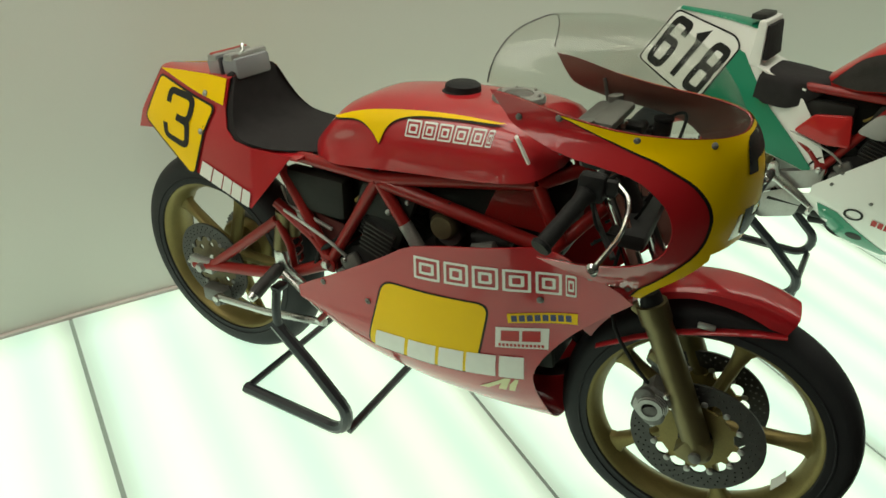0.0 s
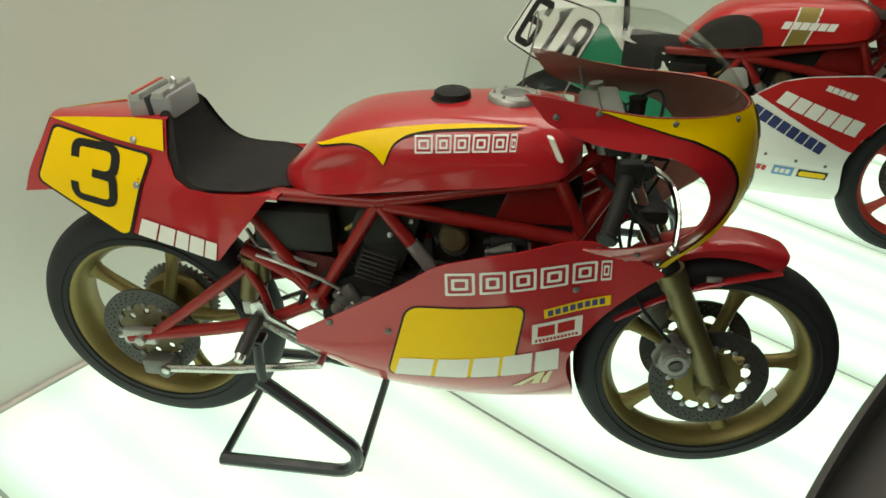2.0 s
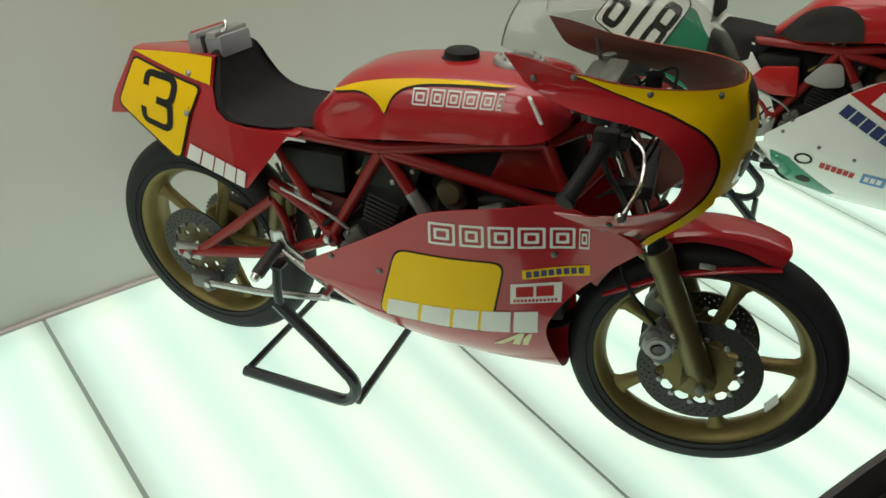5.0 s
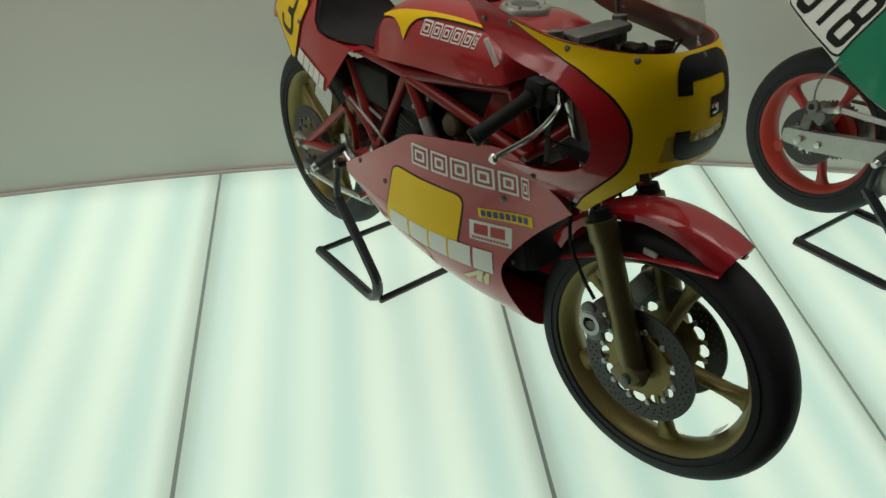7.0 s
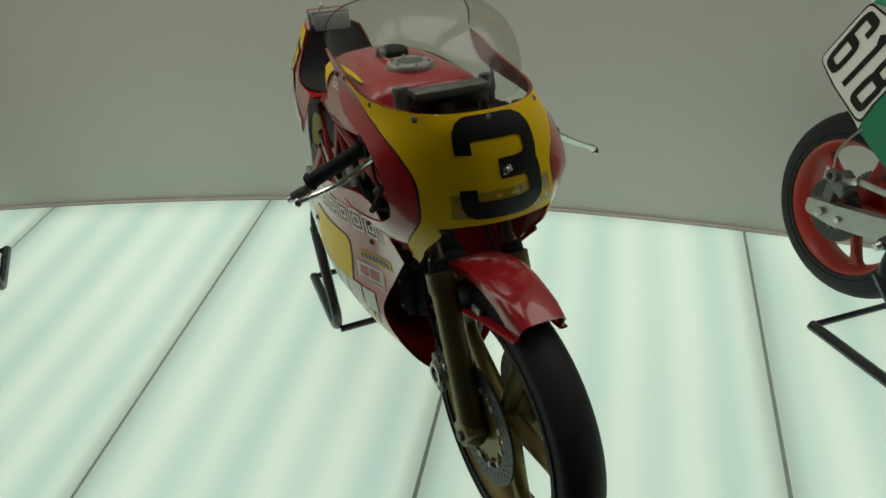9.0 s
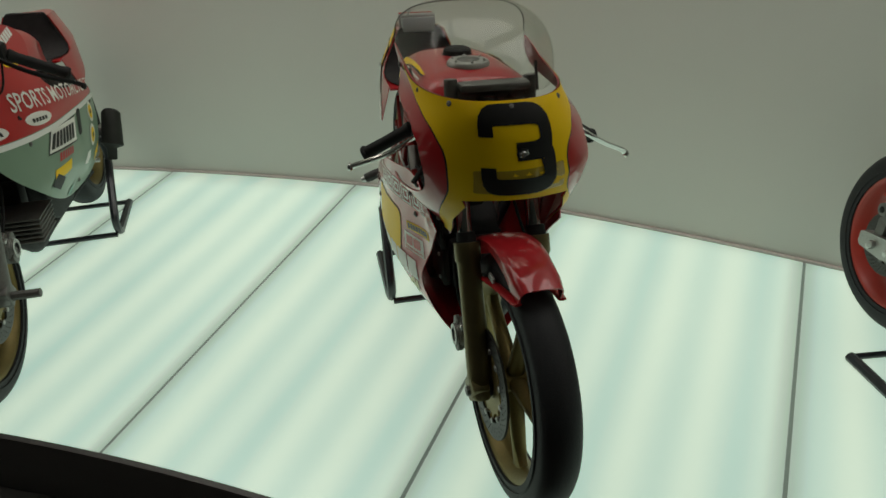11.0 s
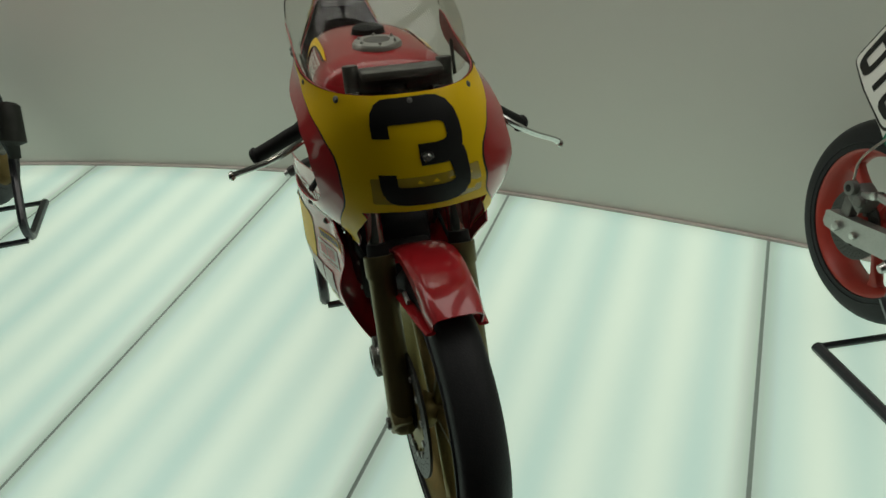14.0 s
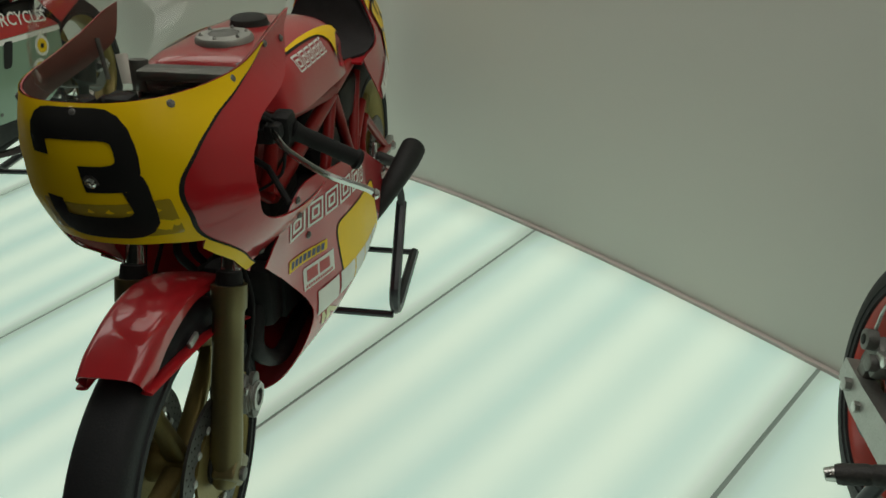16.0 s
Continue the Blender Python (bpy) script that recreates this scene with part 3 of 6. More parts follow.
def belly_outline(top_line=None):
    top = [(x, -belly_v(x, z)) for x, z in dense(top_line or BELLY_TOP)]
    rear = [(x, -belly_v(x, z)) for x, z in dense([(-0.943, 0.425), (-0.92, 0.375), (-0.885, 0.325), (-0.85, 0.29)])][1:] + [(-0.80, -0.12), (-0.79, -0.05)]
    front = [(x, -belly_v(x, z)) for x, z in dense(BELLY_FRONT)]
    right = front + top[1:] + rear          # from the keel's front, up, back, and down to the keel's rear
    return [(-0.298, 0.0)] + right + [(-0.788, 0.0)] + [(x, -v) for x, v in reversed(right)]


def digit_strokes(d):
    """Strokes of a boxy racing numeral in a 1 x 1.4 box."""
    if d == "3":
        return [round_line([(0.0, 1.0), (0.0, 1.38), (1.0, 1.38), (1.0, 0.72), (0.46, 0.72)], 0.26), round_line([(0.70, 0.72), (1.0, 0.72), (1.0, 0.02), (0.0, 0.02), (0.0, 0.42)], 0.26)]
    if d == "6":
        return [round_line([(0.98, 1.04), (0.98, 1.38), (0.02, 1.38), (0.02, 0.02), (0.98, 0.02), (0.98, 0.76), (0.30, 0.76)], 0.24), [(0.12, 0.76), (0.42, 0.76)]]
    if d == "1":
        return [[(0.2, 1.22), (0.55, 1.38), (0.55, 0.0)]]
    return [round_line([(0.46, 0.72), (0.05, 0.72), (0.05, 1.38), (0.95, 1.38), (0.95, 0.72), (0.54, 0.72)], 0.24), round_line([(0.46, 0.02), (0.03, 0.02), (0.03, 0.72), (0.97, 0.72), (0.97, 0.02), (0.54, 0.02)], 0.24), [(0.38, 0.02), (0.62, 0.02)]]


def numeral(d, surface, place, w, lift=0.0022, step=0.02, tall=1.4):
    """place maps the box of the numeral (1 wide, tall high) to (u, v)."""
    bms = []
    for i, st in enumerate(digit_strokes(d)):
        pts = [(x, y / 1.4 * tall) for x, y in st]
        bms.append(wrap([place(p.x, p.y) for p in ribbon(pts, w)], surface, step, lift + 0.0003 * i))
    return merge(*bms)


def word_bars(surface, place, count, lift, gap=0.16, slant=0.0, step=0.03, inline=False, widths=None):
    """A lettered mark drawn as plain blocks, one a letter, in a 1 x 1 box."""
    bms = []
    widths = widths or [1] * count
    tot = sum(widths)
    x = 0.0
    for wd in widths:
        a, b = x / tot, (x + wd * (1 - gap)) / tot
        x += wd
        box = [(a, 0.0), (b, 0.0), (b, 1.0), (a, 1.0)]
        box = rounded(box, 0.012, 3)
        if inline:
            # double-line block: two thin nested frames
            for lo, hi in ((0.0, 0.11), (0.24, 0.36)):
                fw = min(b - a, 0.16)

                def ring(k, r):
                    return rounded([(a + k * fw, k), (b - k * fw, k), (b - k * fw, 1 - k), (a + k * fw, 1 - k)], r, 3)
                outer, inner = ring(lo, 0.03), ring(hi, 0.02)
                bms.append(wrap([place(p[0] + slant * p[1], p[1]) for p in outer], surface, step, lift, holes=[[place(p[0] + slant * p[1], p[1]) for p in inner]]))
        else:
            bms.append(wrap([place(p[0] + slant * p[1], p[1]) for p in box], surface, step, lift))
    return merge(*bms)


def quad_place(tl, tr, br, bl):
    """Bilinear placing of a unit box on four corners."""
    tl, tr, br, bl = [Vector((*p, 0)) for p in (tl, tr, br, bl)]

    def f(a, b):
        p = (bl * (1 - a) + br * a) * (1 - b) + (tl * (1 - a) + tr * a) * b
        return (p.x, p.y)
    return f


# ---- shared parts of the motorcycles ----
def make_wheel(parent, cx, cz, tyre_r, rim_r, width, rim_mat, mat_disc, discs, name, m=Matrix(), blades=5, phase=0.3, disc_r=0.14, disc_y=0.062):
    """Cast five-spoke wheel; discs: the sides (-1 right, 1 left) that carry a brake disc."""
    def put(bm):
        bm.transform(m @ Matrix.Translation((cx, 0, cz)))
        return bm
    hw = width / 2
    wheel = part(name, put(lathe([(rim_r + 0.004, -hw), (rim_r + 0.006, -hw - 0.004), (rim_r - 0.004, -hw - 0.005), (rim_r - 0.012, -hw), (rim_r - 0.018, -hw * 0.72), (rim_r - 0.026, -hw * 0.4), (rim_r - 0.030, 0),
                                  (rim_r - 0.026, hw * 0.4), (rim_r - 0.018, hw * 0.72), (rim_r - 0.012, hw), (rim_r - 0.004, hw + 0.005), (rim_r + 0.006, hw + 0.004), (rim_r + 0.004, hw), (rim_r + 0.004, -hw)], seg=72)), rim_mat, parent)
    tw = hw + 0.016
    prof = []
    for i in range(17):
        a = math.pi * i / 16
        prof.append((rim_r - 0.002 + (tyre_r - rim_r + 0.002) * math.sin(a) ** 0.62, -tw * math.cos(a) * (1.0 if 0.15 < i / 16 < 0.85 else 0.93) * (1.035 if i in (2, 14) else 1.0)))
    prof = [(rim_r - 0.004, -hw + 0.002)] + prof + [(rim_r - 0.004, hw - 0.002)]
    tyre = part("tyre", put(lathe(prof, seg=80)), RUBBER, wheel)
    for s in (-1, 1):
        part("bead_line", put(lathe([(rim_r + 0.012, s * (tw * 0.90)), (rim_r + 0.0135, s * (tw * 0.90 + 0.0045)), (rim_r + 0.0155, s * (tw * 0.90 + 0.0045)), (rim_r + 0.018, s * (tw * 0.90))], seg=72)), RUBBER, tyre)
    hub = [(0.012, -0.062), (0.030, -0.062), (0.040, -0.050), (0.040, -0.03), (0.030, -0.018), (0.030, 0.018), (0.040, 0.03), (0.040, 0.050), (0.030, 0.062), (0.012, 0.062)]
    part("hub", put(lathe(hub, seg=28)), rim_mat, wheel)
    for k in range(blades):
        a = phase + 2 * math.pi * k / blades
        secs = []
        for t in (0.0, 0.25, 0.5, 0.75, 0.92, 1.0):
            r = 0.028 + (rim_r - 0.052) * t
            wd = 0.0165 - 0.004 * math.sin(math.pi * min(1, t * 1.05)) + (0.018 * (t - 0.9) / 0.1 if t > 0.9 else 0)
            dp = 0.022 - 0.006 * t
            ring = []
            for j in range(10):
                b = 2 * math.pi * j / 10
                tang = wd * math.copysign(abs(math.cos(b)) ** 0.7, math.cos(b))
                yy = dp * math.copysign(abs(math.sin(b)) ** 0.7, math.sin(b))
                ring.append((r * math.cos(a) - tang * math.sin(a), yy, r * math.sin(a) + tang * math.cos(a)))
            secs.append(ring)
        part("spoke", put(loft(secs)), rim_mat, wheel)
    if len(discs) == 2:
        sl = [[((rim_r - 0.0345 - dr) * math.cos(radians(a)), yy, (rim_r - 0.0345 - dr) * math.sin(radians(a))) for yy, dr in ((-0.016, 0.0), (0.016, 0.0), (0.016, 0.0015), (-0.016, 0.0015))] for a in (-34, -30, -26, -22)]
        part("rim_sticker", put(loft(sl)), DECAL_W, wheel, "worn white balance sticker")
    for s in discs:
        y = s * disc_y
        disc = part("brake_disc", put(disc_mesh(disc_r, y)), mat_disc, wheel, "drilled cast-iron disc")
        part("disc_carrier", put(carrier_mesh(disc_r, y - s * 0.003, len(discs) == 1)), rim_mat if len(discs) == 2 else COVER, disc)
        for k in range(12):
            a = 2 * math.pi * k / 12
            rr = disc_r - 0.046
            part("disc_bobbin", put(rod((rr * math.cos(a), y - 0.006, rr * math.sin(a)), (rr * math.cos(a), y + 0.006, rr * math.sin(a)), 0.0075, seg=10)), ALU if len(discs) == 2 else ALU_DK, disc)
        if len(discs) == 2:
            part("axle_boss", put(lathe([(0.010, y), (0.034, y), (0.036, y + s * 0.006), (0.026, y + s * 0.012), (0.010, y + s * 0.012)], seg=24)), ENGINE, disc, "black axle boss")
    return wheel


def disc_mesh(r, y):
    """Ring with scalloped inner edge and rows of drilled holes as small dark wells."""
    n = 80
    outer = [(r * math.cos(2 * math.pi * i / n), r * math.sin(2 * math.pi * i / n)) for i in range(n)]
    inner = []
    for i in range(120):
        a = 2 * math.pi * i / 120
        q = r - 0.040 - 0.012 * (0.5 + 0.5 * math.cos(12 * a)) ** 1.5
        inner.append((q * math.cos(a), q * math.sin(a)))
    holes = [inner]
    for k in range(36):
        a = 2 * math.pi * k / 36
        for q, off in ((r - 0.010, 0.0), (r - 0.019, 0.07), (r - 0.028, 0.14)):
            cx, cz = q * math.cos(a + off), q * math.sin(a + off)
            holes.append([(cx + 0.0024 * math.cos(j * math.pi / 3), cz + 0.0024 * math.sin(j * math.pi / 3)) for j in range(6)])
    return slab(outer, y - 0.003, y + 0.003, 0, holes)


def carrier_mesh(r, y, closed=False):
    """Star that holds the disc; closed: a plain plate with a ring of holes."""
    outer = []
    for i in range(120):
        a = 2 * math.pi * i / 120
        q = r - 0.043 if closed else r - 0.062 + 0.018 * max(0.0, math.cos(12 * a)) ** 3
        outer.append((q * math.cos(a), q * math.sin(a)))
    inner = [(0.026 * math.cos(2 * math.pi * i / 30), 0.026 * math.sin(2 * math.pi * i / 30)) for i in range(30)]
    holes = [[(0.062 * math.cos(k * math.pi / 4) + 0.009 * math.cos(j * math.pi / 5), 0.062 * math.sin(k * math.pi / 4) + 0.009 * math.sin(j * math.pi / 5)) for j in range(10)] for k in range(8)] if closed else []
    return slab(outer, y - 0.003, y + 0.003, 0, [inner] + holes)


def make_stand(m, group, left=0.200):
    """Paddock stand: floor frame with two bent side legs."""
    m = Matrix.Translation((0, 0, Z_TOP)) @ m
    st = thing("paddock_stand", "black-painted tubular rear paddock stand under a racing motorcycle", "paddock stand", m, group=group)
    for s in (-1, 1):
        y = left if s > 0 else -0.200
        path = [(-1.215, y, 0.014), (-1.05, y, 0.014), (-0.91, y, 0.014)] + [(-0.897 + 0.06 * math.cos(radians(a)), y, 0.074 + 0.06 * math.sin(radians(a))) for a in (-88, -68, -48, -28, -8, 12, 30, 44)] + [(-0.95, y * 0.98, 0.205), (-1.068, y * 0.95, 0.300)]
        part("side_leg", tube(path, 0.0175, 8, squash=1.0), STAND, st)
        part("hook_arm", tube([(-1.05, y * 0.96, 0.27), (-1.06, y * 0.95, 0.33), (-1.062, y * 0.88, 0.40)], 0.012, 10, smooth=3), STAND, st)
        part("hook", block((-1.062, y * 0.82, 0.405), (0.03, 0.04, 0.014), 0.004), STAND, st)
    part("cross_bar", rod((-1.21, -0.194, 0.015), (-1.21, left - 0.006, 0.015), 0.011, seg=10), STAND, st)
    part("cross_bar", rod((-0.84, -0.194, 0.018), (-0.84, left - 0.006, 0.018), 0.012, seg=10), STAND, st)
    return st


STEER_HEAD = Vector((-0.27, 0, 0.80))
STEER_DIR = Vector((-0.47, 0, 0.88)).normalized()


def steer(deg):
    return Matrix.Translation(STEER_HEAD) @ Matrix.Rotation(radians(deg), 4, STEER_DIR) @ Matrix.Translation(-STEER_HEAD)


def bolt(p, nrm, r=0.0075, h=0.004):
    p, nrm = Vector(p), Vector(nrm).normalized()
    return merge(tube([p, p + nrm * h * 0.6, p + nrm * h], [r, r, r * 0.7], 10), tube([p + nrm * h, p + nrm * h * 1.35], [r * 0.45, r * 0.35], 6))


def surf_bolts(parent, surface, places, mat=None, r=0.0075):
    h = 1e-3
    for u, v in places:
        q = surface(u, v)
        nrm = (surface(u + h, v) - surface(u - h, v)).cross(surface(u, v + h) - surface(u, v - h)).normalized()
        if nrm.dot(q - Vector((-0.6, 0, 0.6))) < 0:
            nrm = -nrm
        part("fastener", bolt(q + nrm * 0.0005, nrm, r), mat or ALU, parent, "round metal fastener")


def tail_point(x, y, z):
    """The tail sweeps back and down behind the seat."""
    k = min(0.0, x + 1.2)
    return Vector((x + 0.05 * k, y, z + 0.035 * k))


def tail_side(s):
    return lambda x, z: tail_point(x, s * max(0.01, tail_w(x, z)), z)


def belly_side(s):
    return lambda x, z: belly_surface(x, s * belly_v(x, z))


def nose_front(y, z):
    return nose_surface(nose_uy(y, z), z)


SEAT_PROFILE = [(-0.957, 0.746), (-0.960, 0.753), (-0.990, 0.756), (-1.045, 0.757), (-1.11, 0.759), (-1.160, 0.769), (-1.190, 0.800), (-1.205, 0.840), (-1.212, 0.872), (-1.216, 0.894), (-1.222, 0.904), (-1.234, 0.904), (-1.242, 0.894), (-1.244, 0.865), (-1.240, 0.828), (-1.217, 0.775), (-1.17, 0.754), (-1.12, 0.747), (-1.05, 0.744)]


def seat_mesh():
    prof = [(p.x, p.y) for p in catmull([(a, b, 0) for a, b in SEAT_PROFILE], 3, True)]
    cx, cz = -1.12, 0.79
    rings = []
    for k, ins in ((-1.0, 0.90), (-0.985, 0.95), (-0.94, 0.985), (-0.8, 1.0), (-0.4, 1.0), (0, 1.0), (0.4, 1.0), (0.8, 1.0), (0.94, 0.985), (0.985, 0.95), (1.0, 0.90)):
        ring = []
        for x, z in prof:
            w = max(0.02, (tail_w(x, z) if x < -1.05 else tail_w(-1.05, z) * (1 - 0.42 * min(1, (x + 1.05) / 0.1) ** 1.5)) - 0.004)
            dip = 0.010 * (1 - k * k) if z > 0.79 and x > -1.12 else 0
            ring.append((cx + (x - cx) * ins, k * w, cz + (z - cz) * ins - dip * 0.3))
        rings.append(ring)
    return loft(rings)


def tank_mesh():
    rings = []
    for i in range(65):
        x = -0.985 + 0.64 * i / 64
        rings.append([tank_surface(x, -1 + 2 * j / 80) for j in range(81)])
    bm = loft(rings, False)
    # flat underside and ends
    for r in (rings[0], rings[-1]):
        bm.faces.new([bm.verts.new(p) for p in r])
    bm2 = loft([[r[0], r[-1]] for r in rings], False)
    return merge(bm, bm2)


def screen_mesh():
    """Bubble screen: arches over the upper fairing edge, open at the rear."""
    crown = curve_tab([(-0.49, 1.098), (-0.40, 1.110), (-0.30, 1.117), (-0.23, 1.112), (-0.16, 1.085), (-0.105, 1.045), (-0.068, 1.004), (-0.042, 0.972)])
    base_y = curve_tab([(-0.49, 0.19), (-0.40, 0.197), (-0.30, 0.190), (-0.205, 0.176), (-0.13, 0.143), (-0.08, 0.096), (-0.042, 0.012)])
    base_z = curve_tab([(-0.49, 1.040), (-0.46, 1.012), (-0.412, 1.001), (-0.332, 0.984), (-0.21, 0.970), (-0.13, 0.969), (-0.052, 0.969)])
    rings = []
    for i in range(33):
        x = -0.468 + 0.426 * (i / 32) ** 0.75
        b, zb, zc = base_y(x), base_z(x), crown(x)
        ring = []
        for j in range(33):
            th = math.pi * j / 32
            y = -b * math.copysign(abs(math.cos(th)) ** 0.62, math.cos(th))
            ring.append(Vector((x + (0.02 * math.sin(th) if i == 0 else 0), nose_lean(y, zb, b), zb + (zc - zb) * math.sin(th) ** 0.72)))
        rings.append(ring)
    bm = loft(rings, False)
    bmesh.ops.recalc_face_normals(bm, faces=bm.faces)
    bmesh.ops.solidify(bm, geom=bm.faces[:], thickness=0.0022)
    return bm, rings[0]


def fender_mesh(m):
    """Front mudguard: arched shell with drooping sides round the tyre."""
    rings = []
    for i in range(25):
        a = radians(149 - 81 * i / 24)     # from behind the fork to the front tip
        rr = 0.337 + 0.004 * math.sin(math.pi * i / 24)
        half = 0.054 + 0.005 * math.sin(math.pi * min(1, i / 20))
        drop = 0.013 + 0.018 * max(0, 1 - i / 8) ** 1.2 + 0.024 * max(0, (i - 14) / 10)
        if i > 22:
            half *= 1 - 0.05 * (i - 22)
            drop *= 1 - 0.10 * (i - 22)
        ring = []
        for j in range(15):
            k = -1 + 2 * j / 14
            y = half * math.copysign(min(1, abs(k) * 1.45) ** 0.9, k)
            r2 = rr - drop * max(0, (abs(k) - 0.55) / 0.45) ** 1.1 - 0.012 * abs(k) ** 2
            ring.append(Vector((r2 * math.cos(a), y, 0.305 + r2 * math.sin(a))))
        rings.append(ring)
    bm = loft(rings, False)
    bmesh.ops.recalc_face_normals(bm, faces=bm.faces)
    bmesh.ops.solidify(bm, geom=bm.faces[:], thickness=0.003)
    bm.transform(m)
    return bm


def make_front(bike, style):
    """Fork, front wheel, mudguard, clip-ons, levers: everything that turns with the bars."""
    m = Matrix.Translation((style.get("lead", 0.0), 0, Z_TOP)) @ Matrix.Scale(style.get("size", 1.0), 4) @ Matrix.Translation((0, 0, -Z_TOP)) @ steer(style["steer"])
    fork = part("fork_crown", moved(merge(block((-0.205, 0, 0.735), (0.075, 0.25, 0.035), 0.012), block((-0.275, 0, 0.875), (0.07, 0.25, 0.026), 0.010), rod((-0.21, 0, 0.72), (-0.30, 0, 0.90), 0.028)), m), ENGINE, bike, "black triple clamp")
    for s in (-1, 1):
        y = 0.088 * s
        part("fork_tube", moved(rod((-0.120, y, 0.535), (-0.290, y, 0.895), 0.018, seg=18), m), CHROME, fork)
        low = tube([(0.026, y, 0.257), (0.022, y, 0.266), (0.000, y, 0.312), (-0.085, y, 0.490), (-0.118, y, 0.556), (-0.122, y, 0.562), (-0.140, y, 0.600)], [0.020, 0.026, 0.0300, 0.0280, 0.0280, 0.032, 0.032], 22)
        slider = part("fork_slider", moved(merge(low, block((-0.100, y - 0.002 * s, 0.480), (0.045, 0.030, 0.030), 0.006, Matrix.Rotation(radians(27), 4, 'Y')), block((-0.150, y, 0.580), (0.050, 0.030, 0.026), 0.006, Matrix.Rotation(radians(27), 4, 'Y')), block((0.006, y + 0.006 * s, 0.284), (0.056, 0.044, 0.062), 0.006, Matrix.Rotation(radians(27), 4, "Y"))), m), style["fork"], fork)
        part("axle_nut", moved(rod((0.012, y + 0.016 * s, 0.276), (0.012, y + style.get("nut", 0.036) * s, 0.276), 0.013, seg=8), m), ALU_DK, slider)
        part("dust_seal", moved(tube([(-0.138, y, 0.596), (-0.150, y, 0.622)], [0.025, 0.022], 16), m), GRIP, slider)
        # calliper behind the slider
        cal = part("brake_calliper", moved(merge(block((-0.095, 0.086 * s, 0.372), (0.062, 0.052, 0.085), 0.012, Matrix.Rotation(radians(28), 4, "Y")), rod((-0.088, 0.108 * s, 0.352), (-0.088, 0.124 * s, 0.352), 0.024, seg=20), rod((-0.110, 0.108 * s, 0.392), (-0.110, 0.120 * s, 0.392), 0.020, seg=20)), m), ALU_DK, fork)
        for k in range(4):
            part("calliper_fin", moved(lathe([(0.017, -0.002), (0.036 - 0.003 * k, -0.002), (0.036 - 0.003 * k, 0.002), (0.017, 0.002)], seg=18), m @ Matrix.Translation((-0.096, (0.112 + 0.0045 * k) * s, 0.368))), ALU, cal)
        part("calliper_bolt", moved(rod((-0.070, 0.105 * s, 0.405), (-0.070, 0.118 * s, 0.405), 0.007, seg=6), m), STEEL, cal)
        part("brake_hose", moved(tube([(-0.112, 0.10 * s, 0.415), (-0.15, 0.105 * s, 0.46), (-0.20, 0.10 * s, 0.53), (-0.225, 0.07 * s, 0.62), (-0.22, 0.04 * s, 0.72)], 0.0042, 8, smooth=4), m), GRIP, fork)
        # clip-on
        lift = style.get("bar_lift", 0.0)
        wide = style.get("bar_wide", 0.0)
        g0, g1 = Vector((-0.245, 0.115 * s, 0.893 + lift)), Vector((-0.318, (0.296 + wide) * s, 0.774 + lift))
        bar = part("clip_on", moved(merge(rod(g0, g1, 0.011), block((-0.262, 0.100 * s, 0.884 + lift), (0.05, 0.05, 0.03), 0.01)), m), ENGINE, fork)
        d = (g1 - g0)
        part("grip", moved(tube([g0 + d * t for t in (0.40, 0.42, 0.5, 0.62, 0.74, 0.86, 0.96, 0.98, 1.01)], [0.013, 0.019, 0.0152, 0.0158, 0.0152, 0.0158, 0.0158, 0.020, 0.018], 16), m), GRIP, bar)
        part("throttle_housing" if s < 0 else "switch_housing", moved(merge(block(g0 + d * 0.34, (0.05, 0.035, 0.052), 0.009), block(g0 + d * 0.20 + Vector((0.012, 0, -0.022)), (0.04, 0.04, 0.03), 0.008)), m), GRIP, bar)
        part("fluid_reservoir", moved(merge(rod(g0 + d * 0.12 + Vector((0.045, 0, -0.01)), g0 + d * 0.12 + Vector((0.045, 0, 0.022)), 0.019), rod(g0 + d * 0.12 + Vector((0.045, 0, 0.022)), g0 + d * 0.12 + Vector((0.045, 0, 0.030)), 0.021)), m), GRIP, bar)
        part("wire_loop", moved(tube([g0 + d * 0.34 + Vector((0, 0, -0.02)), (-0.25, 0.17 * s, 0.77), (-0.22, 0.12 * s, 0.74), (-0.27, 0.08 * s, 0.70)], 0.003, 6, smooth=4), m), GRIP, fork)
        part("lever_bracket", moved(block(g0 + d * 0.30 + Vector((0.02, 0, 0)), (0.045, 0.03, 0.028), 0.007), m), ENGINE, bar)
        lev = [g0 + d * 0.30 + Vector((0.038, 0, 0.004)), g0 + d * 0.48 + Vector((0.080, 0, 0.010)), g0 + d * 0.82 + Vector((0.110, 0, 0.020)), g0 + d * 1.17 + Vector((0.121, 0, 0.038)), g0 + d * 1.27 + Vector((0.122, 0, 0.042))]
        if s > 0:
            lev = [p - Vector((0, 0, 0.024 * k / 4)) for k, p in enumerate(lev)]
        part("lever", moved(merge(tube(lev, 0.0048, 8, smooth=5, squash=1.5), tube([lev[-1] + Vector((0, -0.006, 0)), lev[-1], lev[-1] + Vector((0, 0.006, 0))], [0.006, 0.0105, 0.006], 10)), m), style.get("lever", STEEL), bar)
        part("cable", moved(tube([g0 + d * 0.3 + Vector((0.02, 0, 0.01)), g0 + Vector((0.07, 0.02 * s, 0.03)), g0 + Vector((0.08, -0.03 * s, 0.0)), (-0.20, 0.05 * s, 0.76), (-0.28, 0.06 * s, 0.68)], 0.0035, 6, smooth=5), m), GRIP, fork)
    make_wheel(bike, 0.005, 0.286, 0.3125, 0.247, 0.072, style["wheel"], IRON, (-1, 1), "front_wheel", m, phase=style.get("phase", -1.17), disc_r=0.138, disc_y=0.064)
    return m


